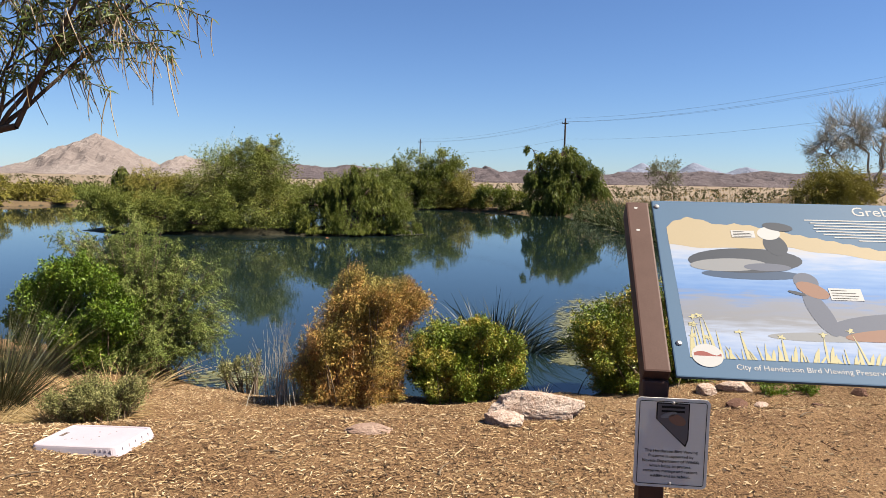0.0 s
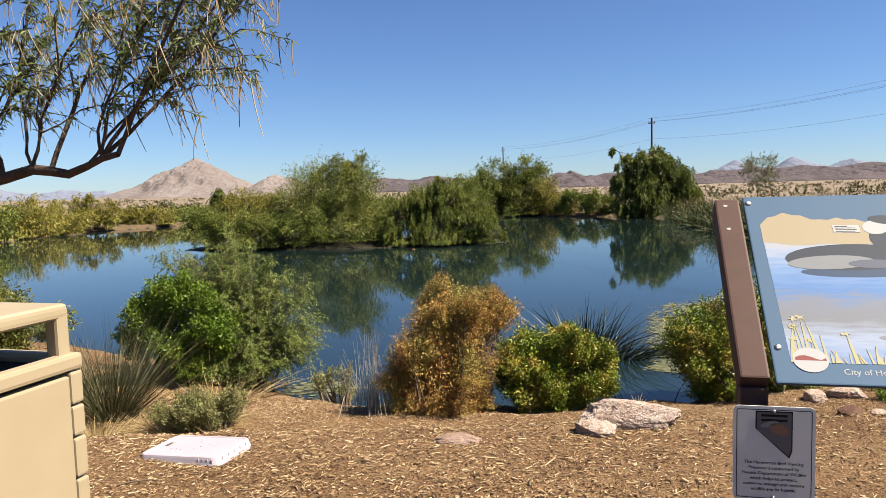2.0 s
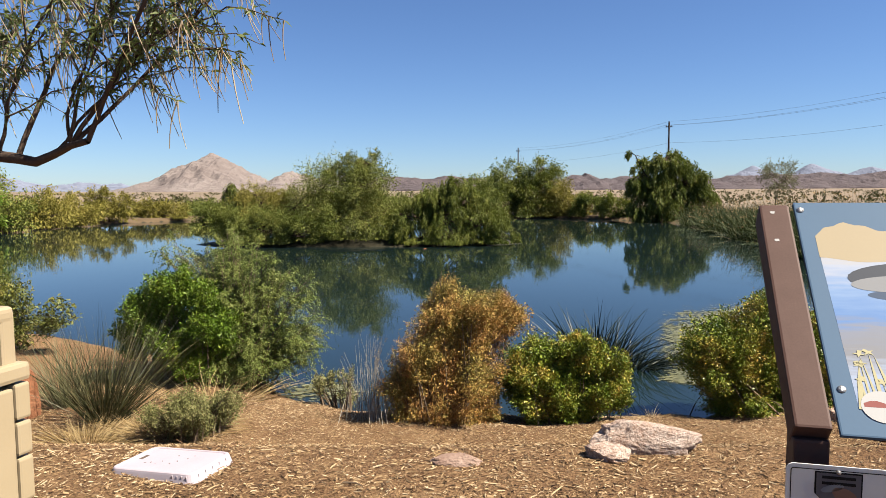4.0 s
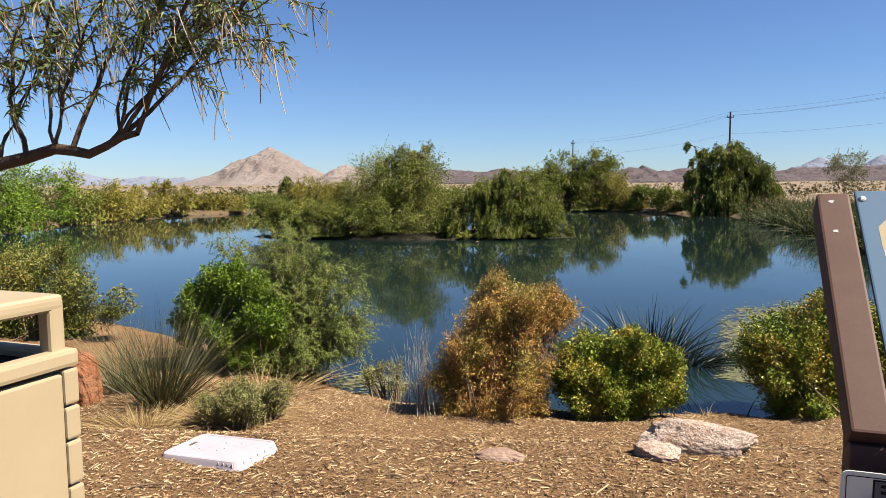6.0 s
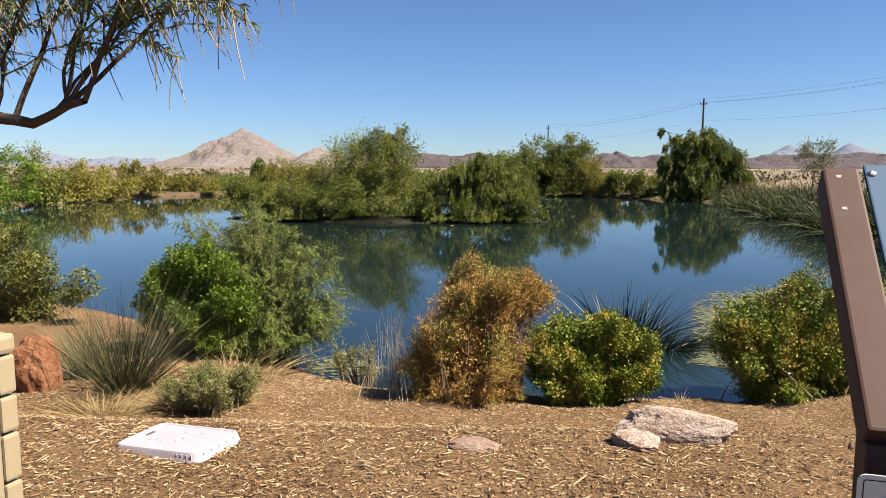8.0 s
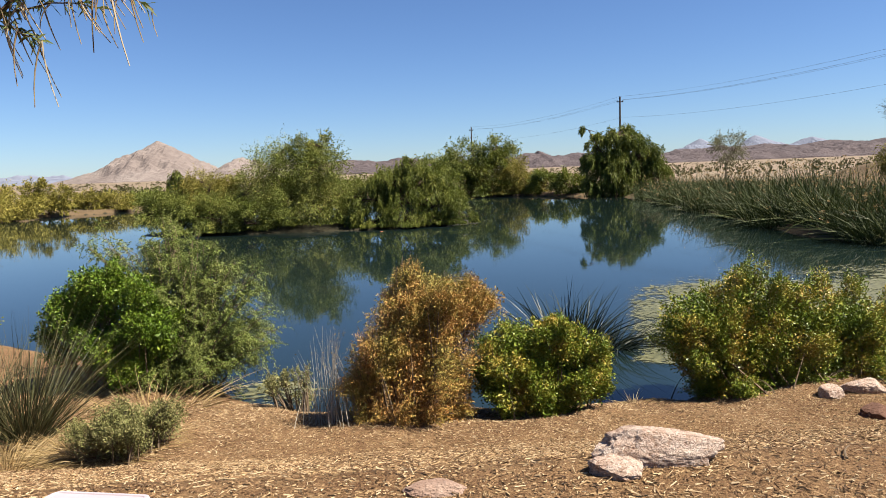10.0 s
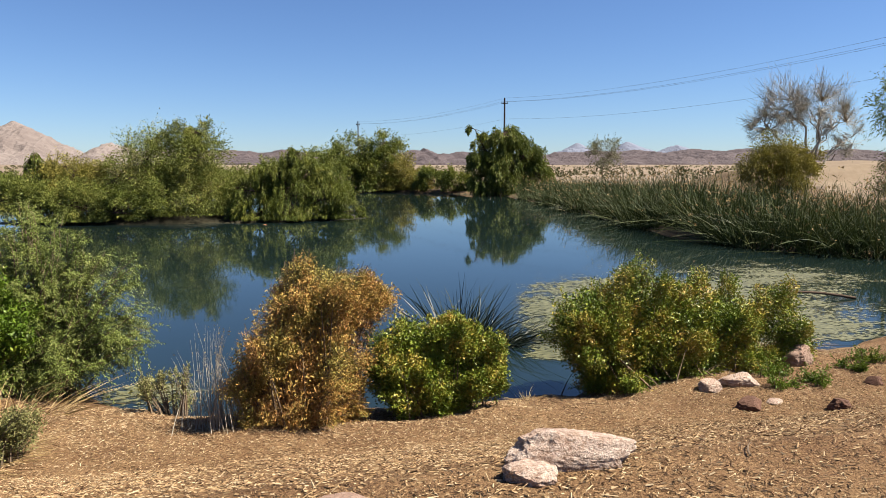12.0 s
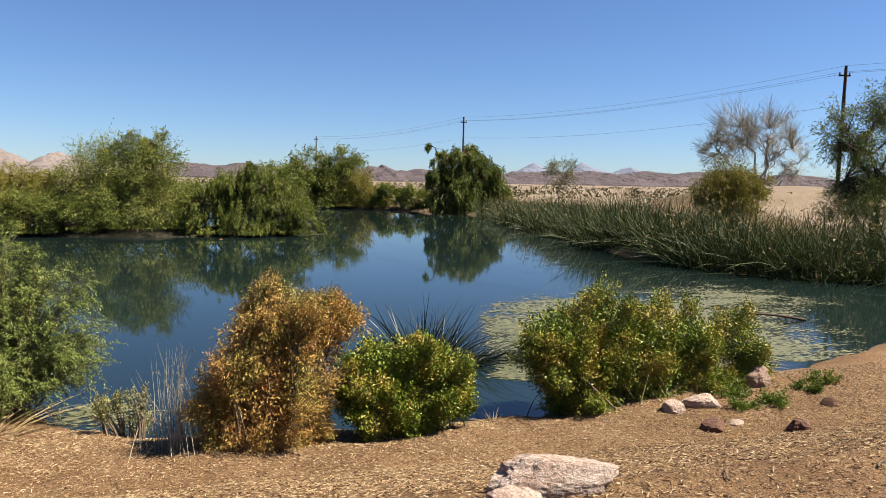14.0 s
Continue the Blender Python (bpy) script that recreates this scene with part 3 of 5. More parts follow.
def tree(name, label, base, height, lumps, twigs, per_twig, leaf, mat, seed, trunk=0.1, lean=(0, 0), bark=None, limbs=9, fork=0.3, group="", hang=False, level=None, twiggy=0):
    """Trunk, limbs to each part of the crown, and leaf sprays; the lumps are relative to the base and its ground."""
    rng = np.random.default_rng(seed)
    bx, by = base
    bz = float(plan_z(bx, by))
    wood, crown = Soup(), Soup()
    split = np.array((bx + lean[0], by + lean[1], bz + height * fork))
    wood.tube(bez((bx, by, bz - 0.1), (bx, by, bz + height * fork * 0.5), split, 6), trunk, trunk * 0.7, 7)
    lumps = np.array(lumps, float) + (bx, by, bz if level is None else level, 0, 0, 0)
    weight = lumps[:, 3] * lumps[:, 5]
    hubs, mains = [], []
    for k in range(limbs):                             # main limbs first, then boughs that fork off them
        L = lumps[k % len(lumps)]
        hub = L[:3] + rng.normal(0, 0.35, 3) * L[3:]
        hubs.append(hub)
        first = k < len(lumps)
        start = split if first else mains[k % len(lumps)][rng.integers(2, 6)]
        line = bez(start, start * 0.5 + hub * 0.5 + (0, 0, 0.15 * height * rng.uniform(-0.3, 1)), hub, 7)
        line[1:-1] += rng.normal(0, 0.02 * height, (5, 3))
        mains += [line] * first
        wood.tube(line, trunk * (0.5 if first else 0.25), trunk * 0.1, 5)
    hubs = np.array(hubs)
    tufts = max(twigs // (14 if hang else 18), 8)
    tuft_lump = rng.choice(len(lumps), tufts, p=weight / weight.sum())
    c = rng.normal(size=(tufts, 3))
    c /= np.linalg.norm(c, axis=1)[:, None]
    cr = rng.uniform(0.35, 1.05, tufts) ** 0.6 * (1 + 0.25 * wob(c + tuft_lump[:, None] * 3.7, seed, 3))
    centre = lumps[tuft_lump, :3] + c * cr[:, None] * lumps[tuft_lump, 3:] * 0.92
    own = rng.integers(tufts, size=twigs)
    pick = tuft_lump[own]
    girth = lumps[pick, 3:].mean(1)[:, None]
    tip = centre[own] + rng.normal(0, 0.17, (twigs, 3)) * girth
    u = (tip - lumps[pick, :3]) / lumps[pick, 3:]
    u /= np.linalg.norm(u, axis=1)[:, None] + 1e-9
    least = max(bz, WATER) + 0.06
    tip[:, 2] = np.maximum(tip[:, 2], least)
    near = np.argmin(((tip[:, None] - hubs[None]) ** 2).sum(-1), 1)
    # each twig is a spray that leaves the crown and bends down, far down on a weeping tree
    way = u * (0.45, 0.45, 0.15) + rng.normal(0, 0.15, (twigs, 3)) + (0, 0, 0.3) if hang else u * 0.75 + rng.normal(0, 0.3, (twigs, 3)) + (0, 0, 0.45)
    reach, sag = (girth * (0.3 + 0.7 * rng.uniform(0, 1, tufts)[own][:, None] * rng.uniform(0.4, 1, (twigs, 1))), 0.95) if hang else (girth * rng.uniform(0.25, 0.6, (twigs, 1)), 0.35)

    def along(k, s):
        q = tip[k] + way[k] * reach[k] * s
        q[..., 2:] -= sag * reach[k] * s ** 2
        return q

    for k in range(twigs):
        if k % 3 == 0 or twiggy:
            h = hubs[near[k]]
            wood.tube(bez(h, (h + tip[k]) / 2 + (0, 0, 0.12 * np.linalg.norm(tip[k] - h)), tip[k], 5), trunk * (0.06 if twiggy else 0.11), trunk * 0.03, 3)
        for _ in range(twiggy):
            end = tip[k] + (way[k] + rng.normal(0, 0.35, 3)) * reach[k]
            wood.tube(np.stack([tip[k], end]), trunk * 0.035, trunk * 0.018, 3)
    if per_twig:
        who = np.repeat(np.arange(twigs), per_twig)
        n = len(who)
        s = rng.uniform(0, 1, (n, 1))
        p = along(who, s) + rng.normal(0, 0.035 if hang else 0.075, (n, 3)) * girth[who]
        p[:, 2] = np.maximum(p[:, 2], least)
        d = way[who] + rng.normal(0, 0.25 if hang else 0.5, (n, 3))
        d[:, 2:] -= 2 * sag * s
        crown.leaves(p, d, leaf[0], leaf[1], rng, 0.15)
    t = thing(name, SITE, label, "tree", group)
    place("trunk", wood.mesh("trunk", [bark or M_BARK]), t)
    if per_twig:
        place("crown", crown.mesh("crown", [mat]), t)
    return t


def clump(name, label, at, radius, count, length, width, bend, mat, seed, lean=(0, 0, 0), category="rushes", flare=0.55, z=None):
    """A tuft of upright rushes or grass from one foot."""
    rng = np.random.default_rng(seed)
    ang, rr = rng.uniform(0, 6.28, count), radius * rng.uniform(0, 1, count) ** 0.6
    p = np.stack([at[0] + rr * np.cos(ang), at[1] + rr * np.sin(ang) * 0.7, np.zeros(count)], -1)
    p[:, 2] = np.maximum(plan_z(p[:, 0], p[:, 1]), WATER) - 0.02 if z is None else z
    d = np.stack([np.cos(ang) * rr / radius * flare, np.sin(ang) * rr / radius * flare, np.ones(count)], -1) + rng.normal(0, 0.17, (count, 3)) + lean
    t = thing(name, SITE, label, category)
    order = np.argsort(ang)
    for own in np.array_split(order, 5):               # the plant stands in a few tufts
        s = Soup()
        n = len(own)
        s.blades(p[own], d[own], length * rng.uniform(0.45, 1.1, n), np.full(n, width), bend * rng.uniform(0.2, 1.6, n), rng)
        place("tuft", s.mesh("tuft", [mat]), t)
    return t


# shrubs on the near bank
shrub("rusty_shrub", "rust-orange and olive drying shrub on the bank", (0.05, 5.05),
      [(0.14, 5.10, 0.65, 0.24, 0.24, 0.23), (0.39, 5.15, 0.68, 0.21, 0.18, 0.15), (-0.06, 5.05, 0.47, 0.25, 0.26, 0.26), (0.21, 5.02, 0.35, 0.22, 0.26, 0.29),
       (-0.24, 5.05, 0.26, 0.17, 0.2, 0.22), (0.05, 4.99, 0.17, 0.35, 0.26, 0.17), (0.32, 5.02, 0.13, 0.11, 0.13, 0.16), (0.30, 5.12, 0.52, 0.24, 0.22, 0.24), (0.02, 5.10, 0.58, 0.26, 0.24, 0.24), (0.54, 5.18, 0.60, 0.17, 0.16, 0.12), (0.06, 4.96, 0.0, 0.36, 0.24, 0.12), (-0.22, 5.02, 0.05, 0.2, 0.2, 0.15)],
      4600, 29, (0.021, 0.0058), M_ORANGE, M_TWIG, 11, stems=260, spray=0.13, wild=0.15, spread=0.16, sag=0.3, comb=(0.4, -0.1, -0.05), fan=0.5, inner=9000, full=1.2, tuft=0.25)
shrub("leafy_shrub", "low rounded green shrub with yellowing leaves", (0.9, 5.15),
      [(0.67, 5.15, 0.27, 0.25, 0.25, 0.25), (0.93, 5.15, 0.32, 0.24, 0.24, 0.21), (1.17, 5.15, 0.19, 0.21, 0.22, 0.24), (0.77, 5.07, 0.13, 0.28, 0.22, 0.17), (1.11, 5.07, 0.06, 0.24, 0.18, 0.13), (0.85, 5.03, -0.03, 0.36, 0.2, 0.12), (1.22, 5.1, 0.1, 0.18, 0.2, 0.16), (0.58, 5.08, 0.12, 0.2, 0.2, 0.2)],
      3000, 31, (0.021, 0.0098), M_GREEN, M_TWIG, 12, stems=90, spray=0.075, wild=0.14, inner=7000)
shrub("leafy_shrub", "broad green shrub with yellowing leaf tips at the waterline", (2.7, 5.55),
      [(2.07, 5.55, 0.32, 0.35, 0.36, 0.31), (2.42, 5.55, 0.45, 0.31, 0.32, 0.31), (2.88, 5.55, 0.37, 0.36, 0.34, 0.3), (3.33, 5.6, 0.23, 0.31, 0.3, 0.28), (3.68, 5.6, 0.24, 0.27, 0.28, 0.31),
       (3.85, 5.55, 0.04, 0.2, 0.2, 0.2), (2.27, 5.45, 0.06, 0.39, 0.3, 0.27), (2.77, 5.45, -0.01, 0.36, 0.26, 0.21), (3.24, 5.45, 0.01, 0.32, 0.22, 0.16), (3.69, 5.5, -0.05, 0.22, 0.17, 0.14), (2.3, 5.4, -0.12, 0.42, 0.26, 0.14), (2.85, 5.4, -0.12, 0.4, 0.24, 0.12), (3.4, 5.42, -0.1, 0.35, 0.2, 0.1), (2.62, 5.5, 0.2, 0.42, 0.34, 0.34), (3.1, 5.52, 0.18, 0.4, 0.3, 0.3), (2.1, 5.5, 0.15, 0.38, 0.32, 0.3)],
      5400, 30, (0.022, 0.0102), M_GREEN, M_TWIG, 13, stems=160, spray=0.08, wild=0.15, spread=0.5, inner=16000)
shrub("bright_shrub", "bright green leafy shrub behind dry rushes", (-2.15, 6.0),
      [(-2.3, 6.0, 0.66, 0.29, 0.26, 0.23), (-2.04, 6.0, 0.57, 0.29, 0.28, 0.29), (-2.5, 6.0, 0.47, 0.26, 0.26, 0.26), (-2.15, 5.95, 0.23, 0.37, 0.3, 0.26), (-1.82, 5.95, 0.33, 0.21, 0.25, 0.28)],
      2100, 30, (0.026, 0.012), M_BRIGHT, M_TWIG, 14, stems=90, spray=0.085, wild=0.2, spread=0.25, inner=5000)
feathery("feathery_shrub", "feathery mesquite-like shrub arching over the water", (-1.72, 6.12),
         [(-1.42, 6.1, 0.13, 0.42, 0.36, 0.33), (-1.25, 6.1, 0.31, 0.28, 0.26, 0.28), (-1.7, 6.2, 0.47, 0.41, 0.34, 0.29), (-1.58, 6.3, 0.8, 0.31, 0.25, 0.22), (-2.09, 6.35, 0.87, 0.36, 0.25, 0.19),
          (-2.46, 6.4, 0.98, 0.24, 0.16, 0.1), (-1.83, 6.4, 1.03, 0.24, 0.18, 0.14), (-1.77, 6.05, 0.02, 0.3, 0.25, 0.21), (-1.3, 6.2, 0.68, 0.24, 0.15, 0.12)], 240, 21, 28, (0.0172, 0.0065), 15)
shrub("small_shrub", "small sage-green shrub in dry straw", (-1.6, 4.62), [(-1.58, 4.62, 0.05, 0.25, 0.24, 0.18)],
      900, 28, (0.016, 0.008), M_OLIVE, M_TWIG, 16, stems=70, spray=0.06, wild=0.25, spread=0.08)
shrub("bank_shrub", "dense green and brown shrub thicket by the water", (-5.0, 7.25),
      [(-5.58, 7.4, 0.52, 0.69, 0.55, 0.5), (-4.76, 7.2, 0.51, 0.51, 0.45, 0.45), (-4.28, 7.1, 0.41, 0.27, 0.3, 0.33), (-6.43, 7.5, 0.53, 0.71, 0.55, 0.52), (-3.73, 6.9, 0.33, 0.26, 0.24, 0.24),
       (-5.19, 7.2, 0.02, 0.74, 0.48, 0.31), (-4.4, 7.1, 0.02, 0.42, 0.33, 0.27)],
      2600, 20, (0.034, 0.013), M_THICKET, M_TWIG, 17, stems=110, spray=0.11, wild=0.18, spread=0.6, inner=7000)
shrub("weed", "small yellow-green weed at the water's edge", (-0.75, 5.55), [(-0.75, 5.55, -0.05, 0.16, 0.14, 0.2), (-0.95, 5.6, 0.0, 0.12, 0.1, 0.2)],
      120, 18, (0.022, 0.009), M_OLIVE, M_TWIG, 18, stems=30, spray=0.06, spread=0.06)
for k, (x, y) in enumerate([(3.35, 5.15), (3.55, 4.95), (3.2, 4.9), (4.0, 5.2), (4.35, 5.35)]):
    shrub("ground_weed", "low green weed patch among stones", (x, y), [(x, y, -0.06, 0.16, 0.14, 0.05)], 60, 16, (0.02, 0.009), M_BRIGHT, M_TWIG, 30 + k,
          stems=15, spray=0.04, spread=0.1, category="weed", group="weeds")
# dry pale twigs beside the rusty shrub
shrub("dry_twigs", "bare grey dry twigs at the shrub's foot", (-0.42, 5.05), [(-0.55, 5.1, 0.15, 0.3, 0.25, 0.35), (-0.45, 5.0, 0.4, 0.2, 0.2, 0.25)], 130, 2, (0.015, 0.008),
      M_STRAW, M_GREYTWIG, 19, stems=110, spray=0.12, spread=0.3, stem_r=0.0022, wild=0.4)
clump("dry_rushes", "tall grey-green leafless rush-like shrub", (-2.3, 4.95), 0.11, 480, 0.9, 0.0048, 0.09, M_RUSH, 20, lean=(0.22, 0, 0), flare=0.85)
clump("pale_grass", "pale blue-green grass tuft behind the rushes", (-2.75, 5.3), 0.12, 220, 0.6, 0.007, 0.1, M_PALE, 21, flare=0.5)
clump("dark_rushes", "dark spiky rushes growing out of the water", (1.55, 7.3), 0.26, 210, 0.74, 0.015, 0.2, M_DARKRUSH, 22, flare=0.85)
clump("dark_rushes", "bent dark rushes trailing on the water", (1.95, 7.2), 0.22, 160, 0.6, 0.01, 0.5, M_DARKRUSH, 23, flare=1.0, lean=(0.5, 0, 0))
clump("dry_grass", "matted golden dry grass", (-1.85, 4.72), 0.42, 1700, 0.24, 0.005, 0.25, M_STRAW, 24, flare=4.0, category="grass")
clump("dry_grass", "matted golden dry grass", (-2.2, 4.5), 0.45, 1200, 0.24, 0.005, 0.25, M_STRAW, 25, flare=4.5, category="grass")
clump("dry_grass", "pale dry grass tuft at the water's edge", (1.55, 5.3), 0.10, 70, 0.16, 0.005, 0.4, M_STRAW, 26, flare=3.0, category="grass")
clump("dry_grass", "brown dead grass mound by the water", (4.1, 6.15), 0.28, 400, 0.3, 0.007, 0.7, M_STRAW, 27, flare=1.5, category="grass")
clump("dry_grass", "dry grass under the leaning shrub", (-1.75, 5.5), 0.35, 160, 0.4, 0.005, 0.4, M_STRAW, 28, flare=1.8, category="grass")

# island
IG = "island trees"
tree("island_tree", "bushy green willow on the island", (-3.78, 24.0), 2.9,
     [(-0.08, 0.0, 2.03, 1.32, 0.97, 0.96), (1.01, 0.0, 2.12, 0.97, 0.79, 0.89), (-0.88, -0.2, 1.51, 1.04, 0.84, 0.95), (0.59, -0.3, 1.07, 1.4, 0.97, 0.88), (-0.72, -0.4, 0.66, 1.29, 0.78, 0.55),
      (1.58, -0.1, 1.23, 0.8, 0.68, 0.8), (1.2, 0.1, 2.91, 0.53, 0.41, 0.44), (0.09, 0.2, 2.82, 0.71, 0.46, 0.39), (1.58, -0.3, 0.53, 0.62, 0.47, 0.5)],
     2600, 24, (0.085, 0.026), M_ISLE, 41, trunk=0.09, group=IG, level=-0.55)
tree("island_tree", "rounded olive-brown bush on the island", (-6.59, 24.2), 1.7,
     [(0.08, 0.0, 1.35, 0.78, 0.57, 0.55), (0.64, 0.0, 1.38, 0.52, 0.44, 0.52), (-0.27, 0.0, 0.87, 0.69, 0.55, 0.6)], 900, 22, (0.08, 0.022), M_TAMARISK, 42, trunk=0.06, group=IG, level=-0.25)
tree("island_tree", "green bush at the island's waterline", (-5.65, 23.2), 1.1,
     [(-0.42, 0.0, 0.67, 0.91, 0.63, 0.58), (0.64, 0.0, 0.57, 0.92, 0.64, 0.58), (-1.32, 0.0, 0.76, 0.82, 0.59, 0.57), (-2.2, 0.0, 0.77, 0.89, 0.58, 0.49)], 1300, 22, (0.085, 0.026), M_ISLE, 43, trunk=0.05, group=IG, level=-0.42)
tree("weeping_willow", "small weeping willow trailing over the island's edge", (-0.31, 23.3), 2.3,
     [(0.23, 0.0, 2.35, 0.45, 0.34, 0.3), (-0.29, 0.0, 1.83, 0.69, 0.5, 0.45), (0.81, 0.0, 1.74, 0.79, 0.57, 0.5), (-0.81, 0.0, 1.31, 0.78, 0.55, 0.5), (1.41, 0.0, 1.12, 0.8, 0.58, 0.5),
      (0.37, -0.2, 1.05, 1.04, 0.74, 0.6), (1.81, -0.3, 0.52, 0.62, 0.43, 0.35), (-0.73, -0.3, 0.64, 0.77, 0.55, 0.45), (0.86, -0.4, 0.5, 1.04, 0.63, 0.4)],
     1900, 26, (0.10, 0.02), M_WILLOW, 44, trunk=0.08, group=IG, hang=True, level=-0.61)
tree("island_tree", "pale green willow spray behind the weeping tree", (0.77, 24.4), 1.9,
     [(0.13, 0.0, 1.77, 0.75, 0.6, 0.65), (0.68, 0.0, 1.21, 0.57, 0.52, 0.66), (-0.32, 0.0, 1.87, 0.65, 0.5, 0.52)], 800, 22, (0.085, 0.026), M_ISLE, 45, trunk=0.05, group=IG, level=-0.57)
weeping("weeping_willow", "dark narrow weeping tree at the island's end", (-7.5, 24.0), 2.0, 0.5, 90, M_WILLOW, 46, (0.13, 0.035), 0.05, (0, 0), 0.3, IG, 2)
tree("island_tree", "low shrub at the island's end", (-7.0, 24.2), 1.2, [(0, 0, 0.6, 0.9, 0.6, 0.5), (-0.9, 0, 0.4, 0.7, 0.5, 0.4)], 500, 22, (0.085, 0.026), M_ISLE, 47, trunk=0.04, group=IG)

# far bank
FG = "far bank trees"
tree("weeping_willow", "tall weeping willow on the far bank", (11.73, 39.5), 3.8,
     [(0.3, 0.0, 3.61, 1.23, 0.77, 0.5), (-1.44, 0.0, 3.79, 0.6, 0.44, 0.25), (-0.53, 0.0, 2.71, 1.25, 0.9, 0.7), (1.33, 0.0, 2.66, 1.14, 0.84, 0.75), (2.03, 0.0, 1.68, 1.0, 0.81, 0.75), (0.15, 0.0, 1.69, 1.5, 1.1, 0.9),
      (-1.2, 0.0, 2.33, 0.8, 0.59, 0.5), (1.01, 0.0, 0.71, 1.6, 1.07, 0.6), (-1.02, 0.0, 0.88, 1.0, 0.78, 0.6)],
     2600, 18, (0.19, 0.042), M_WILLOW, 51, trunk=0.11, group=FG, hang=True, level=-0.47)
tree("bank_tree", "bushy green willow on the far bank", (4.62, 46.5), 3.8, [(-0.87, 0.0, 2.74, 1.28, 0.98, 1.02), (0.97, 0.0, 3.22, 1.29, 0.95, 0.96), (-0.16, 0.0, 1.83, 1.84, 1.28, 1.18), (-1.44, 0.0, 1.47, 1.02, 0.93, 1.17), (1.7, 0.0, 2.38, 0.92, 0.79, 0.92), (0.2, 0.0, 0.73, 2.21, 1.25, 0.74)],
     1700, 18, (0.17, 0.055), M_WILLOW, 52, trunk=0.1, group=FG, level=-0.64)
tree("bank_tree", "olive tamarisk bush on the far bank", (7.16, 46.0), 2.1, [(0.01, 0.0, 1.4, 1.55, 1.06, 0.96), (-0.92, 0.0, 1.04, 1.28, 0.92, 0.88), (1.13, 0.0, 0.92, 0.93, 0.74, 0.82), (0.0, 0.0, 0.56, 1.77, 1.0, 0.59)], 1200, 16, (0.16, 0.05), M_TAMARISK, 53, trunk=0.08, group=FG, level=-0.65)
tree("bank_tree", "reddish bare-twigged bush on the far bank", (2.6, 45.5), 1.6, [(0, 0, 0.9, 1.0, 0.8, 0.8)], 420, 3, (0.12, 0.03), M_POD, 54, trunk=0.06, group=FG)
tree("bank_shrub", "dark low shrubs at the far waterline", (10.0, 43.0), 1.0, [(0, 0, 0.5, 1.2, 0.7, 0.5), (-1.4, 1, 0.5, 1.0, 0.7, 0.5)], 600, 14, (0.16, 0.06), M_WILLOW, 55, trunk=0.05, group=FG)
for k, (x, y, h, w, mt, lab) in enumerate([
        (-19.8, 25.0, 2.5, 2.2, M_BRIGHT, "leafy green tree on the bank"), (-20.5, 28.6, 2.6, 2.0, M_BRIGHT, "leafy green tree on the bank"), (-20.8, 32.0, 2.2, 2.0, M_ISLE, "green leafy shrub on the far bank"),
        (-20.9, 35.2, 1.6, 1.8, M_TAMARISK, "brownish tamarisk shrub on the bank"), (-20.0, 40.6, 2.0, 1.25, M_TAMARISK, "round yellow-green shrub on the bank"), (-21.0, 37.8, 1.4, 1.8, M_TAMARISK, "brownish tamarisk shrub on the bank"),
        (-17.0, 47.6, 0.8, 1.6, M_ISLE, "low green shrub on the far bank"), (-13.0, 50.0, 1.2, 2.0, M_ISLE, "low green shrub on the far bank"), (-18.6, 44.6, 0.9, 1.8, M_TAMARISK, "low olive shrub on the far bank"), (-9, 53.5, 1.4, 2.2, M_TAMARISK, "low olive shrub on the far bank"),
        (-5, 51.0, 1.3, 2.2, M_ISLE, "green leafy shrub on the far bank"), (-1.0, 49.5, 1.8, 1.9, M_ISLE, "green leafy shrub on the far bank"), (1.4, 48.5, 2.2, 1.6, M_WILLOW, "green leafy tree on the far bank")]):
    tree("bank_tree", lab, (x, y), h, [(0, 0, h * 0.62, w * 0.6, w * 0.5, h * 0.40), (-w * 0.5, 0, h * 0.45, w * 0.5, w * 0.5, h * 0.38), (w * 0.5, 0, h * 0.4, w * 0.5, w * 0.5, h * 0.38), (0, -0.3, h * 0.25, w * 0.9, w * 0.5, h * 0.25)],
         620, 13, (0.15, 0.055), mt, 60 + k, trunk=0.06, group=FG)

# right-hand bank: tamarisk, bare tree, mesquite
tree("tamarisk", "yellowish green tamarisk bush behind the reeds", (14.47, 19.5), 2.3, [(0.07, 0.0, 0.71, 0.71, 0.6, 0.53), (-0.75, 0.0, 0.43, 0.7, 0.55, 0.44), (0.72, 0.0, 0.45, 0.5, 0.45, 0.45), (0.0, 0.0, 0.0, 1.0, 0.6, 0.5)],
     1600, 18, (0.085, 0.022), M_TAMARISK, 81, trunk=0.06, level=0.95)
tree("bare_tree", "nearly leafless pale-twigged tree on the berm", (18.85, 24.0), 3.4, [(-0.7, 0.0, 2.3, 0.95, 0.78, 0.84), (0.6, 0.0, 2.56, 0.85, 0.74, 0.8), (1.55, 0.0, 1.81, 0.75, 0.7, 0.8), (-1.6, 0.0, 1.72, 0.6, 0.56, 0.6), (2.1, 0.0, 1.2, 0.5, 0.48, 0.5)],
     1300, 3, (0.075, 0.018), M_PALE, 82, trunk=0.12, lean=(0.55, 0), limbs=25, fork=0.2, bark=M_GREYTWIG, level=1.18, twiggy=3)
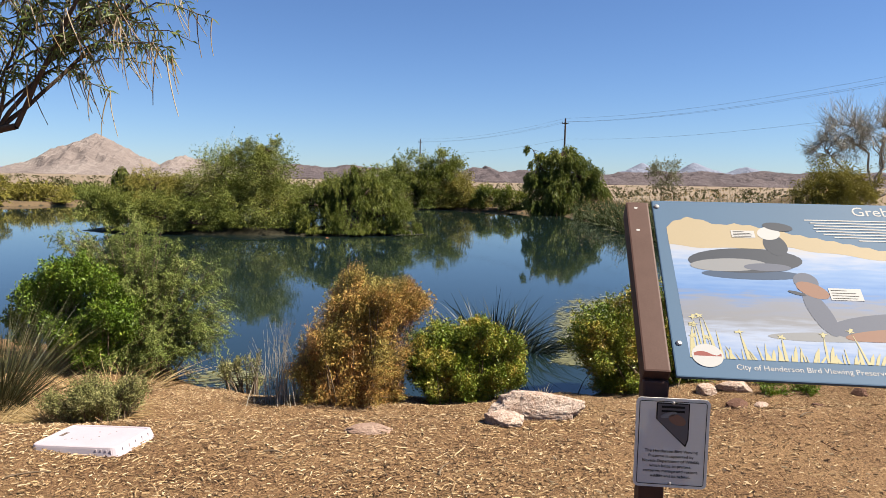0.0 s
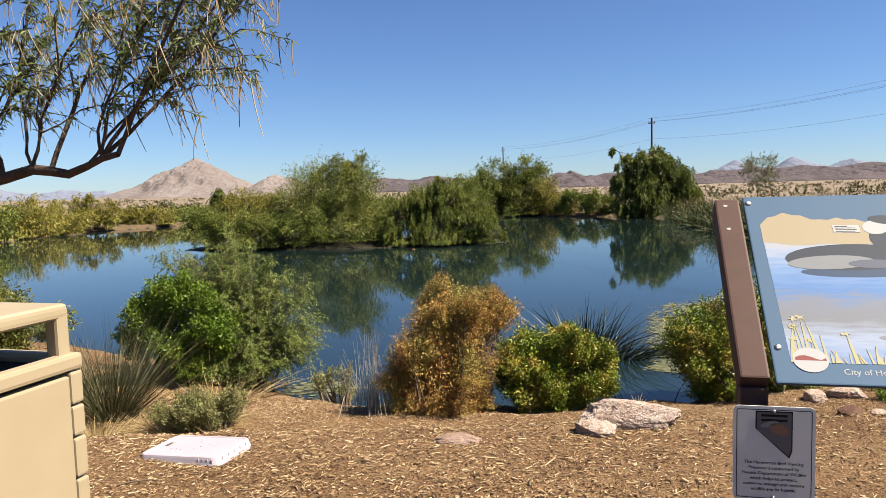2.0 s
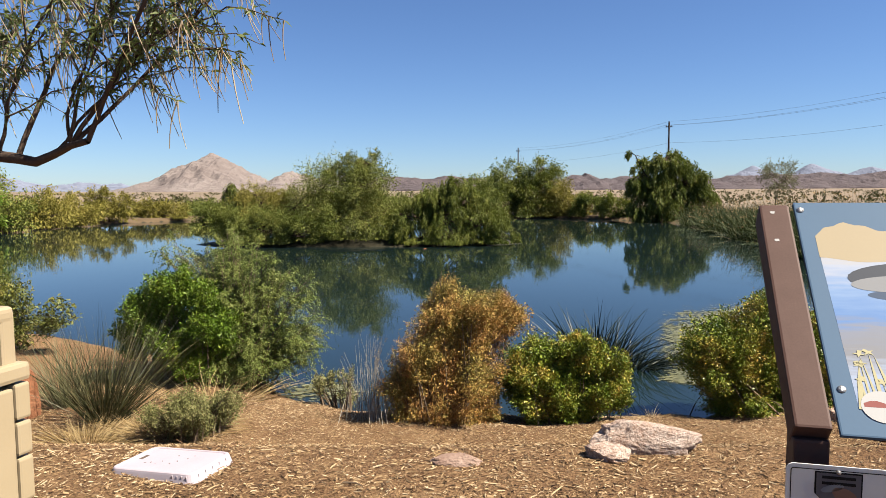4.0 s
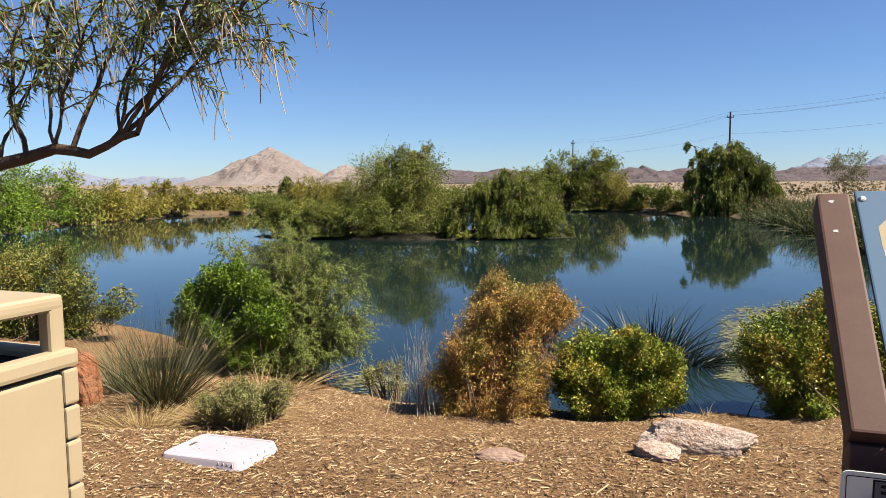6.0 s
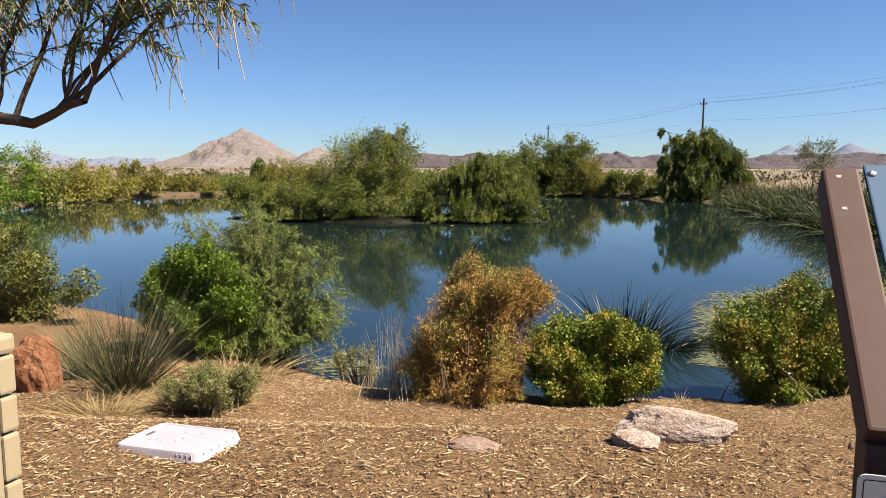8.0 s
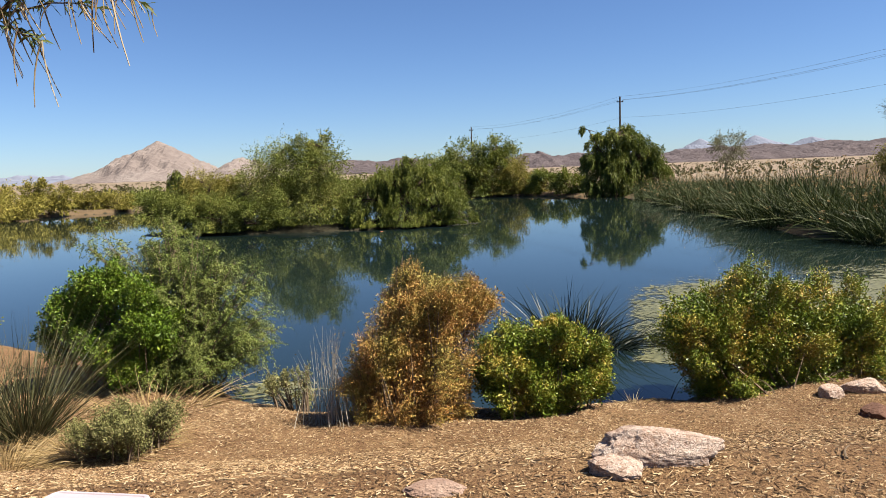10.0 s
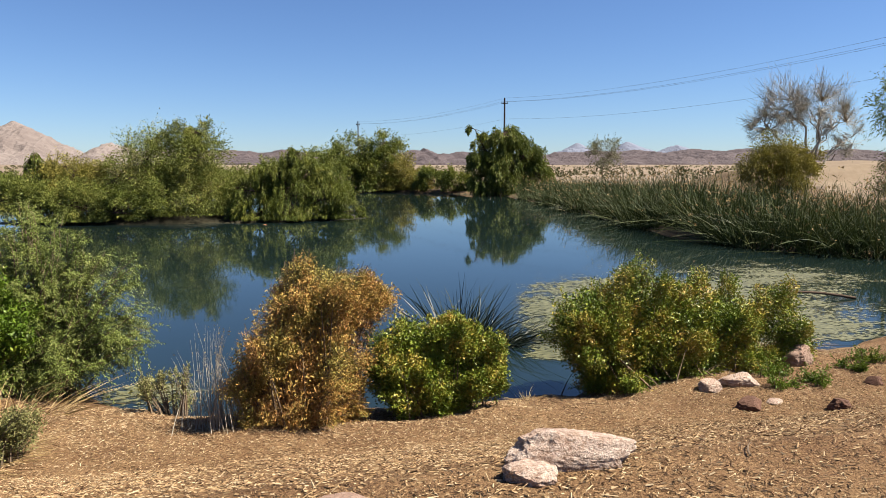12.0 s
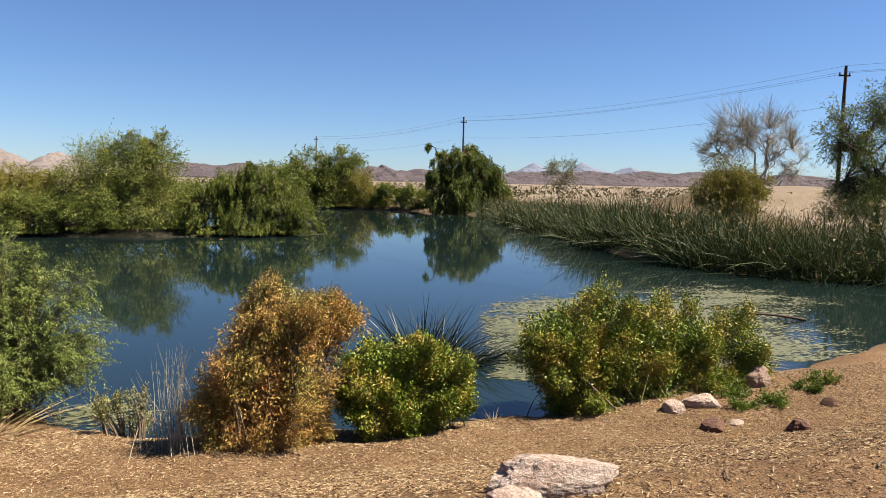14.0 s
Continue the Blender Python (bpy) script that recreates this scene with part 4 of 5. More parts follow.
tree("mesquite", "dense green mesquite tree beside the pond", (15.3, 15.0), 3.8, [(0.0, 0.0, 1.64, 0.93, 0.73, 0.79), (-0.97, 0.0, 1.47, 0.63, 0.57, 0.71), (0.5, 0.0, 2.23, 0.72, 0.55, 0.58), (-0.63, 0.0, 0.49, 0.71, 0.58, 0.64), (0.5, 0.0, 0.37, 0.87, 0.71, 0.8), (1.34, 0.0, 1.26, 0.88, 0.75, 0.88), (-0.2, 0, -0.4, 1.1, 0.8, 0.6)],
     2400, 18, (0.075, 0.021), M_FEATHER, 83, trunk=0.13, group=FG, level=1.30)
for k, (x, y, h, w, mt, lab) in enumerate([(20.6, 45.0, 3.0, 0.8, M_PALE, "slender pale sparse tree in the field"), (9.6, 72.0, 2.9, 1.5, M_PALE, "small pale round tree in the field")]):
    tree("field_tree", lab, (x, y), h, [(0, 0, h * 0.65, w, w, h * 0.33)], 420, 7, (0.14, 0.04), mt, 90 + k, trunk=0.05, bark=M_TWIG)

# reeds along the right bank
def reed_belt():
    rng = np.random.default_rng(77)
    line = np.array([(12.6, 9.5), (10.9, 11.4), (9.3, 12.9), (8.9, 16.4), (10.4, 25.0), (11.4, 34.8), (12.2, 38.2)], float)
    seg = np.linalg.norm(np.diff(line, axis=0), axis=1)
    n = 27000
    k = rng.choice(len(seg), n, p=(seg * (1.3, 1.5, 1.5, 1.3, 0.9, 0.7)) / (seg * (1.3, 1.5, 1.5, 1.3, 0.9, 0.7)).sum())
    p = line[k] + (line[k + 1] - line[k]) * rng.uniform(0, 1, n)[:, None]
    depth = rng.uniform(0, 1, n) ** 1.2
    p[:, 0] += depth * 3.0 + 0.7 * wob(p, 12, 1.1) + 0.2
    p[:, 1] += depth * 1.0 + rng.normal(0, 0.2, n)
    z = np.maximum(plan_z(p[:, 0], p[:, 1]), WATER) - 0.03
    tall = (1.16 + 0.34 * wob(p, 9, 0.8) + 0.25 * wob(p, 10, 3.0) - 0.016 * (p[:, 1] - 14)) * rng.uniform(0.35, 1.25, n)
    d = rng.normal(0, 0.42, (n, 3)) + (-0.14, -0.1, 1)
    s = Soup()
    s.blades(np.column_stack([p, z]), d, tall, rng.uniform(0.012, 0.03, n), rng.uniform(0.02, 0.75, n) ** 1.8, rng)
    ob = place("reeds", s.mesh("reeds", [M_REED]))
    ob.matrix_world = SITE
    who = rng.uniform(size=n) < 0.06                   # tan seed heads
    tip = np.column_stack([p, z])[who] + (d / np.linalg.norm(d, axis=1)[:, None] * tall[:, None])[who] * 0.97
    h = Soup()
    for _ in range(3):
        h.leaves(tip + rng.normal(0, 0.02, tip.shape), d[who] + rng.normal(0, 0.4, tip.shape), 0.09, 0.03, rng, 0.3)
    heads = place("reed_heads", h.mesh("reed_heads", [M_STRAW]))
    heads.matrix_world = SITE
    tagged(heads, "tan seed heads on top of the reeds", "reeds", kind="stuff")
    tagged(ob, "tall dense green and straw-coloured reeds along the bank", "reeds", kind="stuff")


reed_belt()


# floating algae, thick near the right bank and in the near corners
def algae():
    xs, ys = np.linspace(-3, 13, 129), np.linspace(5.3, 32, 214)
    gx, gy = np.meshgrid(xs, ys)
    p = np.stack([gx.ravel(), gy.ravel()], -1)
    sd = shore_distance(p[:, 0], p[:, 1])
    right = np.clip(1.3 - np.abs(p[:, 0] - (3.4 + (p[:, 1] - 7) * 0.72)) / 5.5, 0, 1) * np.clip((p[:, 0] - 1.3 - 0.25 * (p[:, 1] - 6)) / 0.8, 0, 1) * np.clip((p[:, 1] - 6.2) / 0.5, 0, 1) * np.clip((15 - p[:, 1]) / 5, 0, 1)
    edge = np.exp(sd / 0.8) * np.clip((p[:, 0] - 6) / 2, 0, 1) * 0.8
    left = np.clip(1 - np.hypot((p[:, 0] + 1.1) / 0.9, (p[:, 1] - 6.4) / 1.0), 0, 1) ** 0.5
    cover = np.clip(np.maximum.reduce([right, edge, left]) + 0.12 * wob(p, 17, 1.3), 0, 1) * (sd < 0.3)
    v = np.column_stack([p, np.full(len(p), WATER + 0.005)])
    i, j = np.meshgrid(np.arange(213), np.arange(128), indexing="ij")
    a = (i * 129 + j).ravel()
    q = np.stack([a, a + 1, a + 130, a + 129], -1)
    q = q[cover[q].max(1) > 0.03]
    me = fast_mesh("floating_algae", v, q, [M_MAT], None, True)
    at = me.attributes.new("cover", "FLOAT", "POINT")
    at.data.foreach_set("value", cover.astype(np.float32))
    mat_ob = place("floating_algae", me)
    mat_ob.matrix_world = SITE
    tagged(mat_ob, "pale green algae and pondweed scum afloat on the water", "algae", kind="stuff")


# scum with ragged holes, thinner where there is less cover
M_MAT, nt, b = material("algae_mat")
tc = nt.nodes.new("ShaderNodeTexCoord")
mp = nt.nodes.new("ShaderNodeMapping")
mp.inputs["Scale"].default_value = (1.0, 1.9, 1.0)
nt.links.new(tc.outputs["Object"], mp.inputs[0])
fine, broad = nt.nodes.new("ShaderNodeTexNoise"), nt.nodes.new("ShaderNodeTexNoise")
for n, sc, dt in ((fine, 16.0, 6), (broad, 1.6, 5)):
    n.inputs["Scale"].default_value, n.inputs["Detail"].default_value, n.inputs["Roughness"].default_value = sc, dt, 0.65
    nt.links.new(mp.outputs[0], n.inputs["Vector"])
cover_node = nt.nodes.new("ShaderNodeAttribute")
cover_node.attribute_name = "cover"
grain = add_math(nt, "ADD", add_math(nt, "MULTIPLY", fine.outputs[0], 0.55), add_math(nt, "MULTIPLY", broad.outputs[0], 0.45))
edge_fac = nt.nodes.new("ShaderNodeMapRange")
edge_fac.inputs[1].default_value, edge_fac.inputs[2].default_value = 0.93, 1.0
nt.links.new(add_math(nt, "ADD", grain, add_math(nt, "MULTIPLY", cover_node.outputs["Fac"], 0.54)), edge_fac.inputs[0])
tone = ramp_node(nt, [(0.35, (0.05, 0.055, 0.022)), (0.5, (0.12, 0.125, 0.05)), (0.62, (0.23, 0.23, 0.11)), (0.74, (0.46, 0.44, 0.28))])
nt.links.new(fine.outputs[0], tone.inputs[0])
nt.links.new(tone.outputs[0], b.inputs["Base Color"])
b.inputs["Roughness"].default_value = 0.55
clear = nt.nodes.new("ShaderNodeBsdfTransparent")
mixer = nt.nodes.new("ShaderNodeMixShader")
nt.links.new(edge_fac.outputs[0], mixer.inputs[0])
nt.links.new(clear.outputs[0], mixer.inputs[1])
nt.links.new(b.outputs[0], mixer.inputs[2])
nt.links.new(mixer.outputs[0], nt.nodes["Material Output"].inputs[0])
algae()


# ---- the interpretive sign ----
def lettering(body, size, mat, parent, m, name="lettering", align="LEFT", label="", spacing=1.0):
    cu = bpy.data.curves.new(name, "FONT")
    cu.body, cu.size, cu.align_x, cu.space_line = body, size, align, spacing
    cu.extrude, cu.resolution_u = 0.0002, 3
    tmp = bpy.data.objects.new(name, cu)
    scene.collection.objects.link(tmp)
    me = bpy.data.meshes.new_from_object(tmp.evaluated_get(bpy.context.evaluated_depsgraph_get()))
    bpy.data.objects.remove(tmp)
    me.materials.clear()
    me.materials.append(mat)
    ob = place(name, me, parent, label)
    ob.matrix_local = m
    return ob


def flat_shape(points, thick=0.0001):
    bm = bmesh.new()
    f = bm.faces.new([bm.verts.new((x, y, 0)) for x, y in points])
    if f.normal.z < 0:
        f.normal_flip()
    f.normal_update()
    top = bmesh.ops.extrude_face_region(bm, geom=[f])
    bmesh.ops.translate(bm, verts=[v for v in top["geom"] if isinstance(v, bmesh.types.BMVert)], vec=(0, 0, thick))
    bmesh.ops.recalc_face_normals(bm, faces=bm.faces[:])
    return bm


def oval(cx, cy, rx, ry, n=28, turn=0.0):
    c, s = math.cos(turn), math.sin(turn)
    return [(cx + rx * math.cos(a) * c - ry * math.sin(a) * s, cy + rx * math.cos(a) * s + ry * math.sin(a) * c) for a in (k * 2 * math.pi / n for k in range(n))]


def gradient_print(name, stops, axis_scale, wavy):
    """Print colours in soft horizontal bands over the panel's height."""
    m, nt, b = material(name)
    tc = nt.nodes.new("ShaderNodeTexCoord")
    sep = nt.nodes.new("ShaderNodeSeparateXYZ")
    nt.links.new(tc.outputs["Object"], sep.inputs[0])
    n = nt.nodes.new("ShaderNodeTexNoise")
    mp = nt.nodes.new("ShaderNodeMapping")
    mp.inputs["Scale"].default_value = (9, 60, 1)
    nt.links.new(tc.outputs["Object"], mp.inputs[0])
    nt.links.new(mp.outputs[0], n.inputs["Vector"])
    n.inputs["Scale"].default_value, n.inputs["Detail"].default_value = 1.0, 4
    fac = add_math(nt, "ADD", add_math(nt, "MULTIPLY", sep.outputs[1], axis_scale), add_math(nt, "MULTIPLY", add_math(nt, "SUBTRACT", n.outputs[0], 0.5), wavy))
    r = ramp_node(nt, stops)
    nt.links.new(fac, r.inputs[0])
    nt.links.new(r.outputs[0], b.inputs["Base Color"])
    b.inputs["Roughness"].default_value, b.inputs["Specular IOR Level"].default_value = 0.65, 0.15
    return m


M_PRINTBLUE = plain("print_blue", (0.17, 0.31, 0.50), 0.65)
M_PRINTWATER = gradient_print("print_water", [(0.08, (0.22, 0.34, 0.60)), (0.2, (0.42, 0.50, 0.66)), (0.31, (0.27, 0.28, 0.31)), (0.40, (0.26, 0.29, 0.37)), (0.47, (0.14, 0.28, 0.58)),
                                                (0.60, (0.24, 0.38, 0.64)), (0.72, (0.46, 0.52, 0.64)), (0.80, (0.55, 0.52, 0.46))], 1.6, 0.22)
M_PRINTSAND = plain("print_sand", (0.84, 0.70, 0.46))
M_PRINTDEEP = plain("print_deep_blue", (0.10, 0.17, 0.30))
M_PRINTMID = plain("print_slate_blue", (0.24, 0.27, 0.36))
M_PRINTDARK = plain("print_slate", (0.10, 0.12, 0.16))
M_PRINTGREY = plain("print_grey", (0.50, 0.52, 0.55))
M_PRINTRUST = plain("print_rust", (0.52, 0.30, 0.22))
M_PRINTPALE = plain("print_pale_yellow", (0.95, 0.88, 0.52))
M_PRINTWHITE = plain("print_white", (1.0, 1.0, 0.99))
M_PRINTRED = plain("print_red", (0.55, 0.16, 0.14))
M_PRINTBLACK = plain("print_black", (0.02, 0.02, 0.02))
M_SIGNGREY = plain("sign_grey_white", (1.7, 1.7, 1.62), 0.65)
M_STATE = plain("state_shape_grey", (0.30, 0.28, 0.30), 0.65)

SIGN_YAW = math.degrees(math.atan2(-0.235, 0.97))     # the sign's right-hand direction
TILT = 43.5
sign = thing("interpretive_sign", pose(0.865, 1.775, 0, 0, 0, SIGN_YAW), "brown steel stand with a tilted blue printed information panel", "sign")
PW, PL, SL, TUBE = 0.92, 0.685, 0.662, 0.074
slope = pose(0, 0, 0.975, TILT, 0, 0)            # local x right, y up the slope, z out of the panel
for x, nm in ((0.0, "post"), (PW + 0.10, "post")):
    bm = box_bm(TUBE * 0.95, TUBE * 0.95, 0.975, (x, 0.045, 0.975 / 2 - 0.03), 0.006)
    part(nm, bm, M_BROWN, sign, "brown powder-coated square post")
    arm = part("slanted_arm", box_bm(TUBE, SL, TUBE, (x, SL / 2, -TUBE / 2), 0.006), M_BROWN, sign, "brown slanted support arm")
    arm.matrix_local = slope
    for y in (SL - 0.03, SL - 0.13):
        spot = part("paint_chip", flat_shape([(x + 0.007 * math.cos(a) * (0.8 + 0.3 * math.sin(3 * a + y * 9)) - 0.006, y + 0.008 * math.sin(a) * (0.8 + 0.3 * math.cos(2 * a))) for a in (k * 0.52 for k in range(12))]), M_PRINTWHITE, sign, "pale bird dropping spot")
        spot.matrix_local = slope @ pose(0, 0, 0.0005)
PX, PY = TUBE / 2 + 0.012, -0.012
board = part("panel", box_bm(PW, PL, 0.012, (PX + PW / 2, PY + PL / 2, -0.008), 0.004), M_PRINTBLUE, sign, "blue laminated panel")
board.matrix_local = slope
for x, y in ((0.02, 0.11), (0.014, PL - 0.03), (PW - 0.02, 0.11), (PW - 0.014, PL - 0.03)):
    bm = bmesh.new()
    bmesh.ops.create_uvsphere(bm, u_segments=12, v_segments=8, radius=0.0095, matrix=Matrix.Translation((PX + x, PY + y, -0.002)) @ Matrix.Diagonal((1, 1, 0.6, 1)))
    part("bolt", bm, M_STEEL, sign, "shiny round-headed bolt", True).matrix_local = slope


def printed(name, points, mat, layer, label=""):
    ob = part(name, flat_shape([(PX + x, PY + y) for x, y in points]), mat, sign, label)
    ob.matrix_local = slope @ pose(0, 0, -0.0018 + 0.00015 * layer)
    return ob


hx = np.linspace(0.036, 0.87, 70)
hill_y = np.interp(hx, (0.034, 0.06, 0.102, 0.14, 0.2, 0.254, 0.3, 0.42, 0.55, 0.685, 0.87), (0.562, 0.588, 0.609, 0.602, 0.577, 0.584, 0.578, 0.545, 0.515, 0.481, 0.45)) + 0.003 * np.sin(hx * 130)
hill = list(zip(hx, hill_y))
sand_low = list(zip(hx, np.interp(hx, (0.03, 0.2, 0.41, 0.55, 0.87), (0.485, 0.475, 0.485, 0.46, 0.42)) + 0.004 * np.sin(hx * 37)))
art_b = 0.064
printed("print_water", [(0.045, art_b), (0.87, art_b), *reversed(hill)], M_PRINTWATER, 0, "printed lake picture")
printed("print_hill", [*sand_low, *reversed(hill)], M_PRINTSAND, 1, "printed sand-coloured shore")
for cx, cy, rx, ry, turn, mat, layer, lab in (
        (0.27, 0.372, 0.15, 0.020, 0.0, M_PRINTDEEP, 2, "printed dark reflection"), (0.258, 0.428, 0.172, 0.050, 0.03, M_PRINTDARK, 3, "printed dark oval shape"),
        (0.205, 0.408, 0.115, 0.026, 0.05, M_PRINTGREY, 4, "printed mottled grey shape"), (0.32, 0.402, 0.07, 0.016, 0.0, M_PRINTMID, 5, "printed grey-blue shape"),
        (0.362, 0.495, 0.035, 0.045, 0.25, M_PRINTDARK, 4, "printed dark shape"), (0.352, 0.545, 0.036, 0.028, 0.2, M_PRINTWHITE, 5, "printed white shape"),
        (0.385, 0.574, 0.046, 0.018, -0.15, M_PRINTDARK, 6, "printed dark shape"), (0.43, 0.15, 0.16, 0.016, 0.02, M_PRINTGREY, 2, "printed pale wake"),
        (0.64, 0.196, 0.20, 0.046, 0.10, M_PRINTMID, 3, "printed slate oval shape"), (0.63, 0.166, 0.15, 0.022, 0.10, M_PRINTRUST, 4, "printed rust shape"),
        (0.435, 0.235, 0.030, 0.085, 0.30, M_PRINTMID, 4, "printed slate shape"), (0.42, 0.35, 0.036, 0.034, -0.4, M_PRINTMID, 4, "printed slate shape"),
        (0.432, 0.318, 0.048, 0.026, -0.5, M_PRINTRUST, 5, "printed rust shape"), (0.385, 0.305, 0.026, 0.006, -0.3, M_PRINTDARK, 6, "printed dark shape")):
    printed("print_oval", oval(cx, cy, rx, ry, 28, turn), mat, layer, lab)
for x, y, w, h in ((0.236, 0.524, 0.072, 0.030), (0.477, 0.284, 0.092, 0.044)):
    printed("caption_box", [(x, y), (x + w, y), (x + w, y + h), (x, y + h)], M_PRINTWHITE, 7, "small white caption box")
    for k in range(4):
        yy, w2 = y + h * (0.78 - 0.22 * k), w * (0.55 if k == 0 else 0.88 - 0.06 * (k % 2))
        printed("caption_line", [(x + 0.006, yy), (x + w2, yy), (x + w2, yy + 0.0025), (x + 0.006, yy + 0.0025)], M_PRINTBLACK, 8)
rng = np.random.default_rng(8)
for k in range(70):                                   # printed pale grasses
    x = 0.052 + k * 0.0116 + rng.uniform(-0.004, 0.004)
    h = rng.uniform(0.02, 0.06) + (rng.uniform(0.03, 0.10) if k < 8 else 0) + (0.06 if k % 9 == 4 else 0)
    t = rng.uniform(-0.025, 0.025)
    w = rng.uniform(0.002, 0.006)
    printed("printed_reed", [(x - w, art_b), (x + w, art_b), (x + t * 0.6 + w * 0.7, art_b + h * 0.6), (x + t, art_b + h), (x + t * 0.5 - w * 0.7, art_b + h * 0.6)], M_PRINTPALE, 6 + k % 3 * 0.3, "printed pale reed")
    if k % 9 == 4 or k < 6:
        a0 = rng.uniform(0, 6)
        printed("printed_reed_head", [(x + t + r * math.cos(a0 + q), art_b + h + 0.7 * r * math.sin(a0 + q)) for q, r in ((j * 0.7, (0.014, 0.005)[j % 2]) for j in range(9))], M_PRINTPALE, 7.4, "printed pale reed head")
printed("round_emblem", oval(0.093, 0.072, 0.043, 0.038), M_PRINTWHITE, 9, "round white emblem")
printed("emblem_band", [(0.056 + 0.0125 * j, 0.079 + 0.007 * math.sin(j * 0.9) * (j % 6 > 0)) for j in range(7)] + [(0.131, 0.070), (0.056, 0.070)], M_PRINTRED, 10, "red emblem ridge")
lettering("City of Henderson Bird Viewing Preserve", 0.0235, M_PRINTWHITE, sign, slope @ pose(PX + 0.165, PY + 0.031, -0.0015), label="white printed line of words")
lettering("Grebes", 0.056, M_PRINTWHITE, sign, slope @ pose(PX + 0.63, PY + 0.632, -0.0015), label="white printed title")
for k in range(8):                                    # the paragraph, too small to read
    x0, x1, y0 = (0.475, 0.49, 0.50, 0.495, 0.50, 0.52, 0.55, 0.62)[k], 0.875 - 0.012 * (k % 3), 0.606 - 0.0122 * k
    printed("text_line", [(x0, y0), (x1, y0), (x1, y0 + 0.0042), (x0, y0 + 0.0042)], M_PRINTWHITE, 5)

# the small plate on the post
plate = thing("plate_sign", pose(0.79, 1.735, 0.67, 90, 0, SIGN_YAW), "small grey-white plate with black print on the sign post", "sign")
bm = bmesh.new()
SW, SH = 0.193, 0.248


def rounded(w, h, r, inset=0.0):
    pts = []
    for cx, cy, a0 in ((w - r, h - r, 0), (r, h - r, 90), (r, r, 180), (w - r, r, 270)):
        for a in range(0, 91, 15):
            pts.append((cx + (r - inset) * math.cos(radians(a0 + a)), cy + (r - inset) * math.sin(radians(a0 + a))))
    return pts


part("plate", flat_shape(rounded(SW, SH, 0.014), 0.003), M_SIGNGREY, plate, "grey-white aluminium plate")
bm = bmesh.new()
outer, inner = rounded(SW, SH, 0.014, 0.008), rounded(SW, SH, 0.014, 0.0098)
vo, vi = [bm.verts.new((x, y, 0.0042)) for x, y in outer], [bm.verts.new((x, y, 0.0042)) for x, y in inner]
for k in range(len(vo)):
    bm.faces.new((vo[k], vo[(k + 1) % len(vo)], vi[(k + 1) % len(vo)], vi[k]))
part("border_line", bm, M_PRINTBLACK, plate, "thin black border line")


def on_plate(name, pts, mat, z, label=""):
    part(name, flat_shape(pts), mat, plate, label).matrix_local = pose(0, 0, z)


state = [(0.053, 0.236), (0.140, 0.236), (0.140, 0.135), (0.133, 0.115), (0.053, 0.190)]
on_plate("state_shape", state, M_PRINTBLACK, 0.0034, "black-edged state outline emblem")
on_plate("state_fill", [(0.056, 0.233), (0.137, 0.233), (0.137, 0.138), (0.131, 0.121), (0.056, 0.189)], M_STATE, 0.0046, "grey state-shaped emblem")
on_plate("emblem_shape", oval(0.108, 0.190, 0.024, 0.014, turn=-0.4), M_PRINTRUST, 0.0058, "tan emblem shape")
on_plate("emblem_shape", oval(0.085, 0.203, 0.022, 0.007, turn=0.3), M_PRINTGREY, 0.0058, "grey emblem shape")
for y in (0.222, 0.210):
    on_plate("emblem_bar", [(0.066, y), (0.127, y), (0.127, y + 0.006), (0.066, y + 0.006)], M_PRINTBLACK, 0.0058)
lettering("The Henderson Bird Viewing\nPreserve is supported by\nNevada Department of Wildlife\nwhich helps to protect,\nconserve, manage and restore\nwildlife and its habitat.", 0.0118, M_PRINTBLACK, plate,
          pose(SW / 2, 0.098, 0.0038), align="CENTER", label="black printed sentence", spacing=1.18)
for y in (0.012, SH - 0.012):
    bm = bmesh.new()
    bmesh.ops.create_uvsphere(bm, u_segments=10, v_segments=6, radius=0.0045, matrix=Matrix.Translation((SW / 2, y, 0.004)))
    part("rivet", bm, M_STEEL, plate, "small rivet", True)

# ---- litter bin ----
bin_yaw = math.degrees(math.atan2(0.965, 0.26))       # along the face that looks to the water's path
litter_bin = thing("litter_bin", pose(-1.415, 2.78, 0, 0, 0, bin_yaw), "cream plastic litter bin with a hooded open top", "bin")
# local frame: x along the long face with 0 at the far corner and minus towards the viewer, y away behind the face
BL, BD = 0.66, 0.58
body = part("body", box_bm(BL - 0.05, BD - 0.05, 0.79, (-BL / 2, BD / 2, 0.395), 0.01), M_CREAM, litter_bin, "cream inner body")
for cx in (-0.03, -BL + 0.03):
    for cy in (0.03, BD - 0.03):
        for k, (z0, z1) in enumerate(((0.0, 0.18), (0.19, 0.36), (0.37, 0.53), (0.54, 0.66), (0.67, 0.80))):
            part("corner_block", box_bm(0.062, 0.062, z1 - z0, (cx, cy, (z0 + z1) / 2), 0.010), M_CREAM, litter_bin)
for cy in (0.008, BD - 0.008):
    part("door_panel", box_bm(BL - 0.14, 0.022, 0.78, (-BL / 2, cy, 0.40), 0.008), M_CREAM, litter_bin, "smooth cream door panel")
for cx in (-0.008, -BL + 0.008):
    part("side_panel", box_bm(0.022, BD - 0.14, 0.78, (cx, BD / 2, 0.40), 0.008), M_CREAM, litter_bin, "smooth cream side panel")
bm = bmesh.new()
for sx, sy, ax, ay in ((BL + 0.01, 0.07, -BL / 2, 0.03), (BL + 0.01, 0.07, -BL / 2, BD - 0.03), (0.07, BD - 0.13, -0.03, BD / 2), (0.07, BD - 0.13, -BL + 0.03, BD / 2)):
    add_box(bm, sx, sy, 0.066, (ax, ay, 0.84), 0.016)
